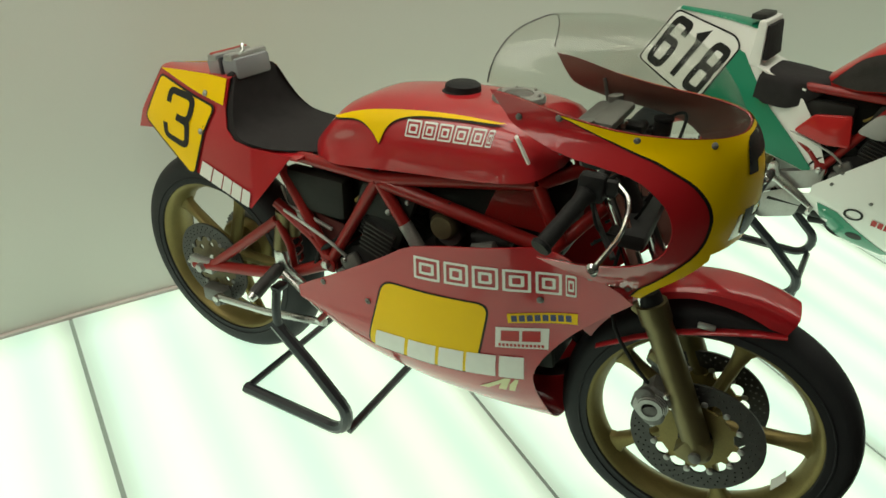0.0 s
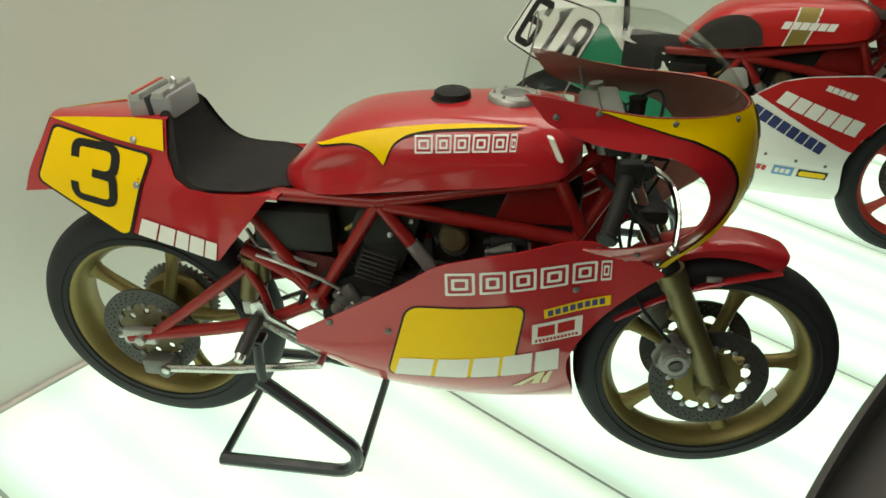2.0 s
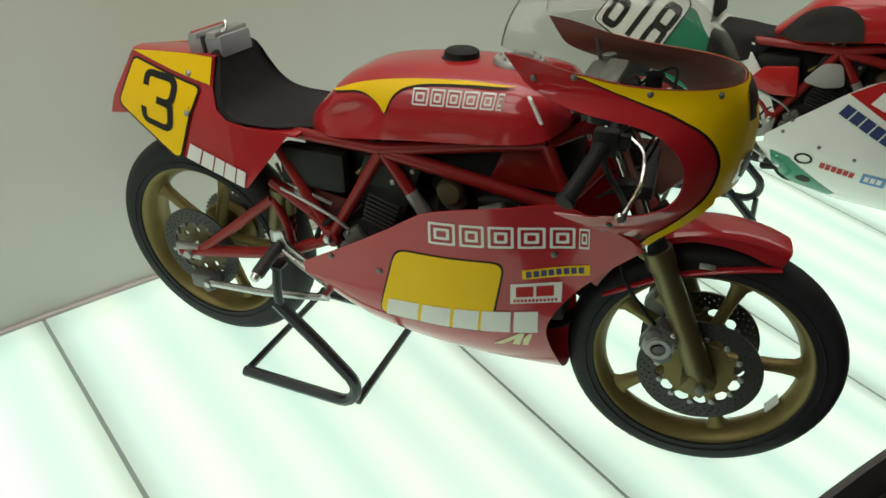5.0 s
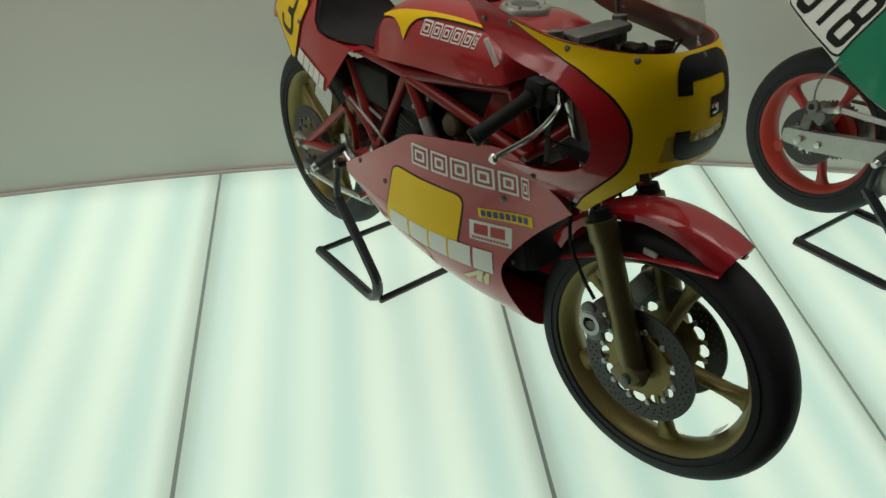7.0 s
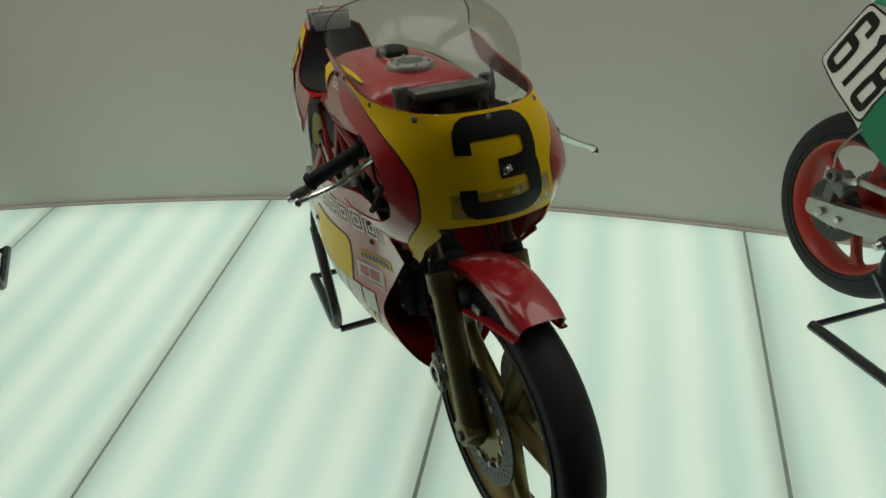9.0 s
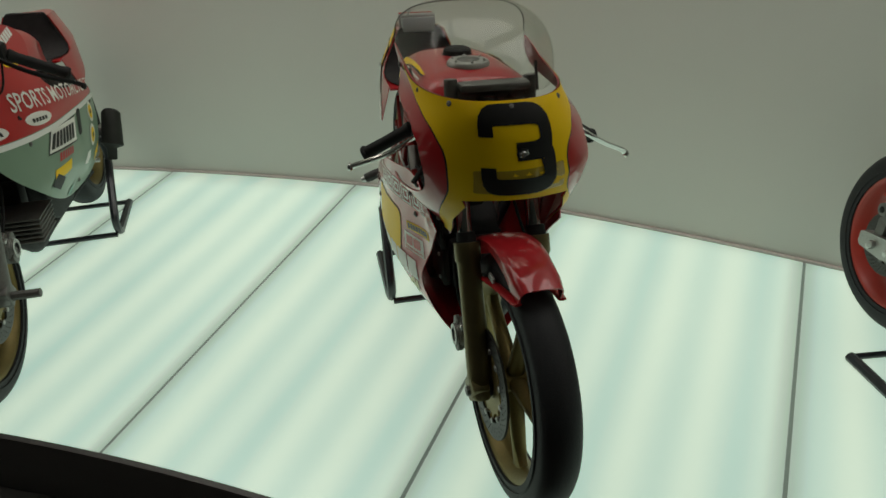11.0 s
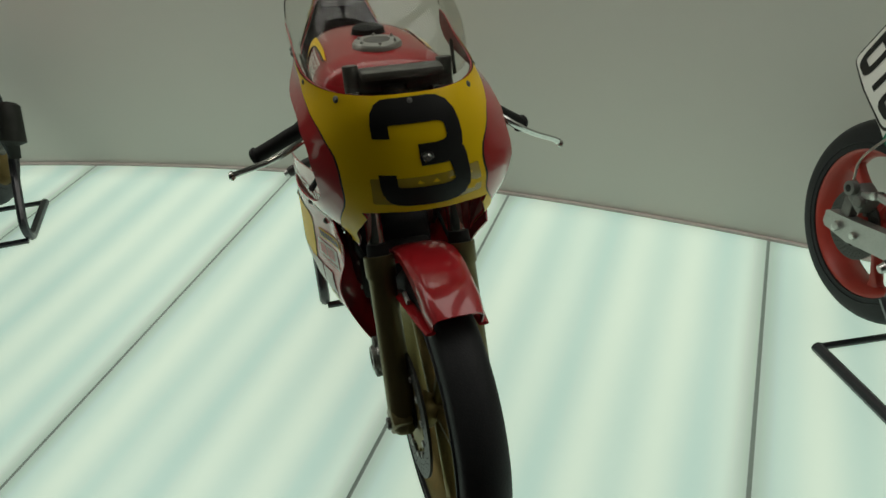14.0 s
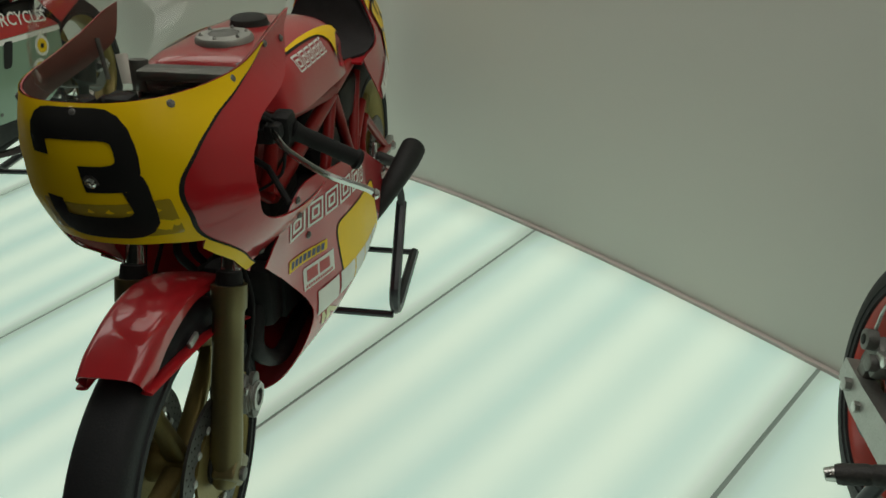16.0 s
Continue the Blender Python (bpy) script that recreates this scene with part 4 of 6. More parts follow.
def make_rear(bike, style):
    wheel = make_wheel(bike, -1.397, style.get("rear_z", 0.310), style.get("rear_r", 0.329), style.get("rear_r", 0.329) - 0.082, 0.10, style["wheel"], IRON, (-1,), "rear_wheel", Matrix(), phase=0.02, disc_r=style.get("rear_disc", 0.130), disc_y=0.085)
    teeth = [((0.104 + 0.008 * (i % 4 in (1, 2))) * math.cos(math.pi * i / 84), (0.104 + 0.008 * (i % 4 in (1, 2))) * math.sin(math.pi * i / 84)) for i in range(168)]
    part("sprocket", moved(slab(teeth, 0.074, 0.080, 0, [[(0.05 * math.cos(math.pi * i / 15), 0.05 * math.sin(math.pi * i / 15)) for i in range(30)]]), Matrix.Translation((-1.397, 0, 0.310))), ALU_DK, wheel, "toothed steel sprocket")
    part("cush_drum", moved(lathe([(0.03, 0.030), (0.082, 0.032), (0.088, 0.040), (0.088, 0.068), (0.080, 0.073), (0.03, 0.073)], seg=36), Matrix.Translation((-1.397, 0, 0.310))), style["wheel"], wheel)
    arm_mat = style["swingarm"]
    arm = part("swingarm", rod((-0.92, -0.12, 0.470), (-0.92, 0.12, 0.470), 0.026), arm_mat, bike)
    for s in (-1, 1):
        y = 0.118 * s
        if style.get("box_arm"):
            part("arm_beam", loft([[(x, y - h, z1), (x, y + h, z1), (x, y + h, z0), (x, y - h, z0)] for x, z0, z1, h in ((-1.470, 0.298, 0.333, 0.012), (-1.455, 0.290, 0.342, 0.016), (-1.35, 0.292, 0.362, 0.018), (-1.10, 0.345, 0.420, 0.018), (-0.90, 0.420, 0.485, 0.018))]), arm_mat, arm)
        else:
            part("lower_tube", tube([(-1.435, y, 0.315), (-1.36, y, 0.330), (-1.10, y, 0.385), (-0.97, y, 0.445), (-0.915, y, 0.472)], 0.0165, 12, smooth=3), arm_mat, arm)
            part("upper_tube", tube([(-1.355, y, 0.338), (-1.21, y, 0.452), (-1.085, y, 0.552)], 0.0135, 12), arm_mat, arm)
            part("upright_tube", tube([(-1.085, y, 0.552), (-1.055, y * 0.95, 0.48), (-1.04, y, 0.405)], 0.011, 10), arm_mat, arm)
        part("axle_block", merge(block((-1.405, y, 0.322), (0.088, 0.026, 0.044), 0.007), rod((-1.395, y, 0.322), (-1.395, y + 0.03 * s, 0.322), 0.014, seg=6)), ALU, arm)
        part("adjuster", rod((-1.445, y, 0.318), (-1.468, y, 0.313), 0.006, seg=8), STEEL, arm)
    if style.get("box_arm"):
        # calliper above the axle, held by a bright torque rod
        cal = part("rear_calliper", merge(block((-1.365, -0.108, 0.425), (0.070, 0.050, 0.062), 0.010, Matrix.Rotation(radians(25), 4, "Y")), rod((-1.385, -0.13, 0.450), (-1.385, -0.152, 0.450), 0.021, seg=18), rod((-1.345, -0.13, 0.425), (-1.345, -0.148, 0.425), 0.017, seg=18), block((-1.40, -0.112, 0.375), (0.040, 0.030, 0.070), 0.008)), ALU_DK, bike, "grimy calliper above the axle")
        part("calliper_port", rod((-1.385, -0.150, 0.450), (-1.385, -0.154, 0.450), 0.011, seg=14), GRIP, cal)
        part("calliper_bridge", block((-1.325, -0.125, 0.452), (0.060, 0.022, 0.018), 0.004, Matrix.Rotation(radians(-20), 4, "Y")), ALU, cal)
        part("torque_arm", rod((-1.300, -0.130, 0.466), (-1.105, -0.130, 0.478), 0.010, seg=12), ALU, cal, "bright torque rod")
        part("torque_arm_bolt", rod((-1.300, -0.146, 0.466), (-1.300, -0.114, 0.466), 0.012, seg=8), STEEL, cal)
        part("brake_hose", tube([(-1.395, -0.135, 0.470), (-1.40, -0.130, 0.530), (-1.37, -0.10, 0.60), (-1.33, -0.07, 0.650)], 0.0035, 8, smooth=4), STEEL, cal)
        part("heel_plate", slab(rounded([(-1.110, 0.335), (-0.99, 0.400), (-0.935, 0.365), (-0.950, 0.300), (-1.060, 0.262), (-1.100, 0.288)], 0.014), -0.158, -0.154, 0.001), ALU, bike, "bright heel plate")
        for x, z in ((-1.403, 0.312), (-1.325, 0.326)):
            part("arm_bolt", rod((x, -0.134, z), (x, -0.146, z), 0.012, seg=6), STEEL, arm)
    else:
        # calliper and torque arm under the axle
        cal = part("rear_calliper", merge(block((-1.385, -0.098, 0.215), (0.085, 0.05, 0.05), 0.010), rod((-1.36, -0.12, 0.212), (-1.36, -0.135, 0.212), 0.017)), ALU_DK, bike)
        part("torque_arm", tube([(-1.345, -0.135, 0.232), (-1.15, -0.14, 0.252), (-0.935, -0.14, 0.292)], 0.0095, 10, squash=1.2), STEEL, cal)
        part("torque_arm_bolt", rod((-1.345, -0.150, 0.232), (-1.345, -0.120, 0.232), 0.011, seg=8), STEEL, cal)
    # shock absorber
    sh = part("shock_absorber", merge(rod((-1.075, -0.10, 0.575), (-1.10, -0.10, 0.455), 0.022), rod((-1.055, -0.075, 0.62), (-1.06, -0.09, 0.50), 0.017)), style["fork"], bike, "gold shock absorber body")
    part("spring", tube([(-1.10 + 0.025 * math.cos(t), -0.06 + 0.03 * math.sin(t), 0.40 + 0.17 * t / 40) for t in np.arange(0, 40, 0.6)], 0.004, 6), RED_DK, sh)
    part("clevis", block((-1.098, -0.105, 0.435), (0.03, 0.03, 0.04), 0.006), ALU, sh)
    part("chain", merge(tube([(-1.40, 0.082, 0.428), (-1.15, 0.082, 0.455), (-0.93, 0.082, 0.475)], 0.007, 6), tube([(-1.40, 0.082, 0.216), (-1.15, 0.082, 0.30), (-0.93, 0.082, 0.40)], 0.007, 6)), ALU_DK, bike)
    # rear-set pegs and levers
    for s in (-1, 1):
        pl = part("rearset_plate", merge(slab(rounded([(-1.075, 0.475), (-1.045, 0.485), (-1.035, 0.445), (-0.925, 0.375), (-0.905, 0.345), (-0.925, 0.335), (-1.035, 0.405), (-1.07, 0.415)], 0.012), 0.150 * s - 0.005, 0.150 * s + 0.005, 0.0015)), STEEL, bike)
        peg = part("footpeg", tube([(-1.058, 0.152 * s, 0.438), (-1.060, 0.160 * s, 0.434), (-1.064, 0.195 * s, 0.419), (-1.065, 0.200 * s, 0.417), (-1.066, 0.205 * s, 0.415), (-1.069, 0.240 * s, 0.400), (-1.070, 0.246 * s, 0.397)], [0.011, 0.017, 0.0175, 0.0155, 0.0175, 0.0175, 0.016], 16), PEG, pl, "ribbed black footpeg")
        part("peg_end", rod((-1.070, 0.244 * s, 0.398), (-1.071, 0.262 * s, 0.390), 0.0135, 0.011), STEEL, peg)
        part("pedal", merge(tube([(-1.055, 0.16 * s, 0.43), (-0.99, 0.165 * s, 0.395), (-0.905, 0.17 * s, 0.350)], 0.0065, 8), rod((-0.905, 0.165 * s, 0.350), (-0.905, 0.205 * s, 0.345), 0.009)), STEEL, pl)


def make_chassis(bike, style):
    fr = part("trellis_frame", rod((-0.255, 0, 0.735), (-0.315, 0, 0.875), 0.030), style["frame"], bike, "red tubular trellis frame")
    nodes = [((-1.03, 0.105, 0.742), (-0.762, 0.122, 0.742)), ((-0.762, 0.122, 0.742), (-0.385, 0.118, 0.812)), ((-0.385, 0.118, 0.812), (-0.29, 0.03, 0.845)), ((-0.762, 0.122, 0.735), (-0.915, 0.118, 0.480)),
             ((-0.755, 0.122, 0.735), (-0.628, 0.122, 0.560)), ((-0.745, 0.122, 0.737), (-0.345, 0.105, 0.668)), ((-0.345, 0.105, 0.668), (-0.27, 0.03, 0.755)), ((-0.385, 0.118, 0.812), (-0.330, 0.105, 0.690)),
             ((-1.06, 0.105, 0.700), (-0.915, 0.118, 0.480)), ((-1.085, 0.112, 0.60), (-0.965, 0.118, 0.535)), ((-0.965, 0.118, 0.535), (-0.915, 0.118, 0.480)), ((-1.03, 0.105, 0.742), (-1.30, 0.06, 0.70)), ((-0.628, 0.122, 0.560), (-0.60, 0.10, 0.47))]
    for a, b in nodes:
        for s in (-1, 1):
            r = 0.0165 if a[0] == -0.745 else 0.0145
            part("frame_tube", tube([(a[0], a[1] * s, a[2]), (b[0], b[1] * s, b[2])], r, 12), style["frame"], fr)
    for x in (-0.76, -0.385, -1.03):
        part("cross_tube", rod((x, -0.115, 0.745 if x < -0.5 else 0.812), (x, 0.115, 0.745 if x < -0.5 else 0.812), 0.011), style["frame"], fr)
    for t in (0.3, 0.55, 0.8):
        p = Vector((-0.745, -0.122, 0.737)).lerp(Vector((-0.345, -0.105, 0.668)), t)
        d = Vector((0.4, 0.017, -0.069)).normalized()
        part("cable_tie", tube([p - d * 0.003, p + d * 0.003], 0.0142, 12), BRASS, fr)
    part("node_sleeve", tube([(-0.690, -0.122, 0.647), (-0.648, -0.122, 0.588)], 0.0165, 12), ALU, fr)
    # engine
    en = part("engine", merge(slab(rounded([(-0.93, 0.40), (-0.90, 0.52), (-0.78, 0.56), (-0.62, 0.52), (-0.50, 0.46), (-0.48, 0.32), (-0.56, 0.24), (-0.84, 0.24)], 0.05), -0.105, 0.105, 0.012)), ENGINE, bike, "black L-twin engine in the trellis frame")
    part("clutch_cover", moved(lathe([(0.0, -0.150), (0.06, -0.150), (0.078, -0.142), (0.085, -0.125), (0.085, -0.104)], seg=32), Matrix.Translation((-0.80, 0, 0.40))), ALU_DK, en)
    part("clutch_cover", moved(lathe([(0.0, 0.150), (0.06, 0.150), (0.078, 0.142), (0.085, 0.125), (0.085, 0.104)], seg=32), Matrix.Translation((-0.72, 0, 0.40))), ALU_DK, en)
    up = (Vector((-0.79, 0, 0.52)), Vector((-0.71, 0, 0.735)))
    fw = (Vector((-0.52, 0, 0.38)), Vector((-0.33, 0, 0.42)))
    for (a, b), w in ((up, 0.085), (fw, 0.085)):
        d = (b - a).normalized()
        ax = Matrix.Rotation(math.atan2(d.x, d.z), 4, "Y")
        core = part("cylinder", tube([a, b], 0.052, 20), ENGINE, en)
        for k in range(11):
            q = a.lerp(b, 0.10 + 0.55 * k / 10)
            part("cooling_fin", block(q, (0.150, 0.165, 0.0028), 0.001, ax), ENGINE, core)
        part("cylinder_head", block(a.lerp(b, 0.84), (0.14, 0.16, 0.075), 0.018, ax), ENGINE, core)
        part("belt_cover", merge(block(a.lerp(b, 0.62) + Vector((0, -0.098, 0)), (0.105, 0.022, 0.17), 0.02, ax)), BOX, core, "dull black timing belt cover")
        for dx in (-0.033, 0.033):
            q = a.lerp(b, 0.86) + Vector((0, -0.109, 0)) + ax.to_3x3() @ Vector((dx, 0, 0))
            part("cover_screw", bolt(q, (0, -1, 0), 0.006), ALU, core)
    # induction and ancillaries
    for (x, z) in ((-0.60, 0.63), (-0.50, 0.60)):
        cb = part("carburettor", merge(rod((x - 0.05, -0.02, z - 0.02), (x + 0.06, -0.02, z + 0.02), 0.030), block((x, -0.02, z - 0.045), (0.06, 0.06, 0.05), 0.012), rod((x, -0.085, z), (x, -0.03, z), 0.033)), ALU_DK, bike)
        part("float_bowl_screw", rod((x, -0.10, z), (x, -0.084, z), 0.012, seg=6), BRASS, cb)
    part("intake_cover", moved(lathe([(0.0, -0.012), (0.026, -0.010), (0.033, 0.0), (0.033, 0.03)], seg=26), Matrix.Translation((-0.600, -0.105, 0.655))), COVER, bike, "grimy bronze round cover")
    # added black masses block the bright wall behind, for the dark interior
    part("airbox_filler", merge(block((-0.50, 0, 0.705), (0.34, 0.13, 0.16), 0.02), block((-0.56, 0, 0.60), (0.20, 0.10, 0.14), 0.02)), BOX, bike, "black filler blocks added to darken the gaps in the frame")
    part("rear_gap_filler", merge(block((-0.90, 0, 0.66), (0.24, 0.10, 0.14), 0.015), block((-0.965, 0, 0.56), (0.10, 0.12, 0.16), 0.015)), BOX, bike, "black filler blocks added to darken the gaps under the seat")
    for k, (x, z) in enumerate(((-0.47, 0.52), (-0.41, 0.50), (-0.35, 0.53))):
        part("hose", tube([(x, -0.10, z - 0.06), (x + 0.02, -0.115, z), (x - 0.01, -0.105, z + 0.06), (x - 0.05, -0.08, z + 0.13)], 0.009, 8, smooth=4), GRIP, bike)
    part("spark_cap", merge(rod((-0.66, -0.10, 0.70), (-0.60, -0.115, 0.715), 0.011), rod((-0.60, -0.115, 0.715), (-0.575, -0.118, 0.72), 0.006)), GRIP, bike)
    fins = part("rear_cylinder_jacket", block((-0.775, -0.085, 0.59), (0.085, 0.05, 0.11), 0.01, Matrix.Rotation(radians(18), 4, "Y")), ENGINE, bike, "black finned cylinder jacket")
    for k in range(7):
        part("jacket_fin", block((-0.785 + 0.004 * k, -0.100, 0.540 + 0.0115 * k), (0.082, 0.046, 0.004), 0.0015, Matrix.Rotation(radians(18), 4, "Y")), FIN, fins)
    for x, z in ((-0.805, 0.659), (-0.736, 0.663)):
        part("cover_screw", bolt((x, -0.120, z), (0, -1, 0), 0.007), ALU, fins)
    part("side_cover", slab(rounded([(-0.835, 0.640), (-0.805, 0.722), (-0.740, 0.722), (-0.695, 0.645)], 0.012), -0.119, -0.111, 0.002), BOX, bike, "dull black triangular side cover")
    part("breather_pipe", tube([(-0.86, -0.105, 0.58), (-0.90, -0.12, 0.54), (-0.945, -0.125, 0.50), (-0.97, -0.12, 0.44)], 0.007, 8, smooth=5), GRIP, bike)
    part("brake_reservoir", merge(rod((-1.00, -0.105, 0.545), (-1.005, -0.105, 0.595), 0.017), rod((-1.005, -0.105, 0.595), (-1.006, -0.105, 0.605), 0.019)), ALU, bike, "small fluid reservoir")
    part("coil", merge(rod((-0.52, -0.09, 0.645), (-0.44, -0.09, 0.66), 0.018), rod((-0.52, -0.09, 0.645), (-0.535, -0.09, 0.642), 0.009)), ENGINE, bike)
    part("oil_line", tube([(-0.70, -0.115, 0.52), (-0.64, -0.12, 0.60), (-0.55, -0.11, 0.57), (-0.45, -0.10, 0.60), (-0.36, -0.09, 0.62)], 0.006, 8, smooth=5), GRIP, bike)
    part("oil_line", tube([(-0.92, -0.10, 0.56), (-0.98, -0.11, 0.585), (-1.05, -0.10, 0.60), (-1.08, -0.09, 0.64)], 0.005, 8, smooth=5), ALU, bike)
    part("spark_lead", tube([(-0.74, -0.10, 0.70), (-0.80, -0.115, 0.69), (-0.84, -0.10, 0.66)], 0.005, 8, smooth=5), BRASS, bike)
    for s in (-1, 1):
        part("side_panel", slab(rounded([(-0.515, 0.690), (-0.486, 0.768), (-0.384, 0.796), (-0.329, 0.690)], 0.014), 0.08 * s - 0.005, 0.08 * s + 0.005, 0.003), style["frame"], bike, "red airbox panel behind the frame tubes")
    for s in (-1, 1):
        part("battery_box" if s < 0 else "ignition_box", block((-0.963, 0.087 * s, 0.650), (0.186, 0.05, 0.106), 0.014), BOX, bike, "dull black box under the seat")
    part("rear_hugger", slab(rounded([(-1.03, 0.605), (-0.93, 0.585), (-0.865, 0.575), (-0.895, 0.500), (-0.935, 0.478), (-0.985, 0.545)], 0.015), -0.094, -0.088, 0.002), style["hugger"], bike, "dark red inner mudguard")
    lv = part("clutch_lever_box", merge(block((-0.848, -0.118, 0.492), (0.055, 0.022, 0.05), 0.008, Matrix.Rotation(radians(-35), 4, "Y")), rod((-0.870, -0.112, 0.462), (-0.870, -0.134, 0.462), 0.016, seg=16)), ALU_DK, bike, "grimy aluminium actuator box")
    for x, z in ((-0.862, 0.505), (-0.832, 0.480), (-0.848, 0.462)):
        part("actuator_screw", bolt((x, -0.130, z), (0, -1, 0), 0.0055), STEEL, lv)
    part("clutch_cable", tube([(-0.86, -0.128, 0.515), (-0.90, -0.135, 0.545), (-0.99, -0.132, 0.578), (-1.05, -0.125, 0.592)], 0.0042, 8, smooth=5), ALU, bike)
    part("fuel_tap", merge(rod((-0.515, -0.100, 0.628), (-0.468, -0.112, 0.646), 0.012, seg=8), rod((-0.53, -0.098, 0.622), (-0.515, -0.100, 0.628), 0.007)), ALU_DK, bike)
    part("swingarm_pivot_plate", slab(rounded([(-0.94, 0.50), (-0.91, 0.505), (-0.892, 0.48), (-0.90, 0.455), (-0.93, 0.458)], 0.010), -0.132, -0.124, 0.002), style["frame"], bike)
    part("pivot_bolt", rod((-0.918, -0.145, 0.478), (-0.918, -0.130, 0.478), 0.012, seg=6), STEEL, bike)
    part("gear_linkage", rod((-0.905, -0.155, 0.345), (-0.80, -0.15, 0.335), 0.005), STEEL, bike)
    # exhaust: one low collector and a silencer on the left
    ex = part("exhaust_pipe", tube([(-0.33, 0.04, 0.40), (-0.27, 0.05, 0.33), (-0.36, 0.06, 0.235), (-0.55, 0.05, 0.215), (-0.78, 0.08, 0.24), (-0.92, 0.15, 0.30)], 0.020, 14, smooth=5), ENGINE, bike, "black exhaust pipe")
    if not style.get("own_silencer"):
        part("silencer", tube([(-0.72, 0.15, 0.33), (-0.78, 0.215, 0.41), (-0.84, 0.25, 0.46), (-0.93, 0.275, 0.49), (-0.985, 0.282, 0.50), (-0.99, 0.283, 0.50)], [0.020, 0.022, 0.030, 0.036, 0.037, 0.026], 20), ENGINE, ex)
    part("collector_end", tube([(-0.90, -0.10, 0.285), (-0.85, -0.13, 0.305), (-0.80, -0.12, 0.30)], 0.016, 12, smooth=3), ENGINE, ex)
    # instruments and bracket
    dash = part("instrument_bracket", merge(block((-0.325, 0.015, 0.905), (0.05, 0.20, 0.050), 0.012), block((-0.290, 0.015, 0.930), (0.045, 0.17, 0.020), 0.008), rod((-0.30, 0.11, 0.86), (-0.315, 0.11, 0.945), 0.016), rod((-0.30, -0.085, 0.86), (-0.315, -0.085, 0.945), 0.016)), ALU_DK, bike, "grey instrument bracket")
    for s in (-1, 1):
        part("screen_stay", tube([(-0.33, 0.15 * s - 0.012, 0.90), (-0.340, 0.153 * s - 0.016, 0.935), (-0.350, 0.156 * s - 0.020, 0.968)], 0.0042, 8), ALU_DK, dash)
        part("fairing_stay", tube([(-0.30, 0.06 * s, 0.80), (-0.25, 0.15 * s, 0.78), (-0.20, 0.20 * s, 0.74)], 0.006, 8), ENGINE, dash)


def make_tail(bike, style):
    # tail: two leaning sides, deck, rear face
    side_out = [(-0.985, 0.756), (-1.11, 0.754), (-1.165, 0.761), (-1.198, 0.782), (-1.215, 0.826), (-1.218, 0.893), (-1.30, 0.896), (-1.40, 0.889), (-1.515, 0.879), (-1.57, 0.79), (-1.615, 0.706), (-1.525, 0.722), (-1.42, 0.685), (-1.318, 0.646), (-1.118, 0.598)]
    tl = part("tail_unit", merge(*(wrap(side_out, tail_side(s), 0.04, thick=0.003) for s in (-1, 1))), style["tail"], bike)
    deck = []
    for i in range(13):
        x = -1.215 - 0.305 * i / 12
        z = 0.894 - 0.016 * i / 12
        w = tail_w(x, z)
        deck.append([tail_point(x, w * k, z + 0.008 * (1 - abs(k) ** 3)) for k in (-1, -0.96, -0.85, -0.5, 0, 0.5, 0.85, 0.96, 1)])
    for t in (0.25, 0.5, 0.75, 1.0):
        x, z = -1.52 - 0.095 * t, 0.878 - 0.172 * t
        w = tail_w(x, z)
        deck.append([tail_point(x - 0.006 * (1 - abs(k) ** 3), w * k, z) for k in (-1, -0.96, -0.85, -0.5, 0, 0.5, 0.85, 0.96, 1)])
    part("tail_deck", loft(deck, False), style.get("deck", style["tail"]), tl)
    part("seat_base", loft([[(x, -tail_w(x, 0.75) + 0.003, 0.746), (x, tail_w(x, 0.75) - 0.003, 0.746), (x, tail_w(x, 0.75) - 0.003, 0.752), (x, -tail_w(x, 0.75) + 0.003, 0.752)] for x in (-0.97, -1.1, -1.23)]), style["tail"], tl)
    return tl


def make_body(bike, style):
    """Tank, seat, tail and fairing shells."""
    tank = part("fuel_tank", tank_mesh(), style["tank"], bike)
    part("filler_cap", moved(lathe([(0.0, 0.016), (0.032, 0.016), (0.038, 0.012), (0.040, 0.0), (0.046, -0.004)], seg=28), Matrix.Translation((-0.615, 0, 0.936)) @ Matrix.Rotation(radians(90), 4, "X")), GRIP, tank, "black rubber cap")
    ring = part("filler_ring", moved(lathe([(0.030, 0.012), (0.052, 0.010), (0.056, 0.004), (0.056, -0.006)], seg=36), Matrix.Translation((-0.485, 0, 0.937)) @ Matrix.Rotation(radians(90), 4, "X")), ALU, tank, "round aluminium filler ring")
    part("filler_lid", moved(lathe([(0.0, 0.015), (0.018, 0.015), (0.028, 0.012), (0.030, 0.006)], seg=30), Matrix.Translation((-0.485, 0, 0.937)) @ Matrix.Rotation(radians(90), 4, "X")), ALU_DK, ring)
    for k in range(6):
        a = 2 * math.pi * k / 6
        part("ring_screw", bolt((-0.485 + 0.043 * math.cos(a), 0.043 * math.sin(a), 0.948), (0, 0, 1), 0.004), STEEL, ring)
    if "tail_maker" not in style:
        part("seat_pad", seat_mesh(), FOAM, bike, "black foam race seat")
    tl = style["tail_maker"](bike, style) if "tail_maker" in style else make_tail(bike, style)
    if style.get("no_fairing"):
        return tank, tl, None, None, None
    # fairing
    up = part("upper_fairing", wrap(upper_outline(), nose_surface, steps=(0.05, 0.015), thick=0.0028), style["upper"], bike)
    low = part("lower_fairing", wrap(belly_outline(style.get("belly_top")), belly_surface, steps=(0.04, 0.025), thick=0.0028), style["belly"], bike)
    shell, rim = screen_mesh()
    scr = part("windscreen", shell, CLEAR, bike, "clear acrylic bubble screen")
    part("screen_edge", tube(rim, 0.0016, 6), ALU_DK, scr, "polished rear edge of the screen")
    return tank, tl, up, low, scr


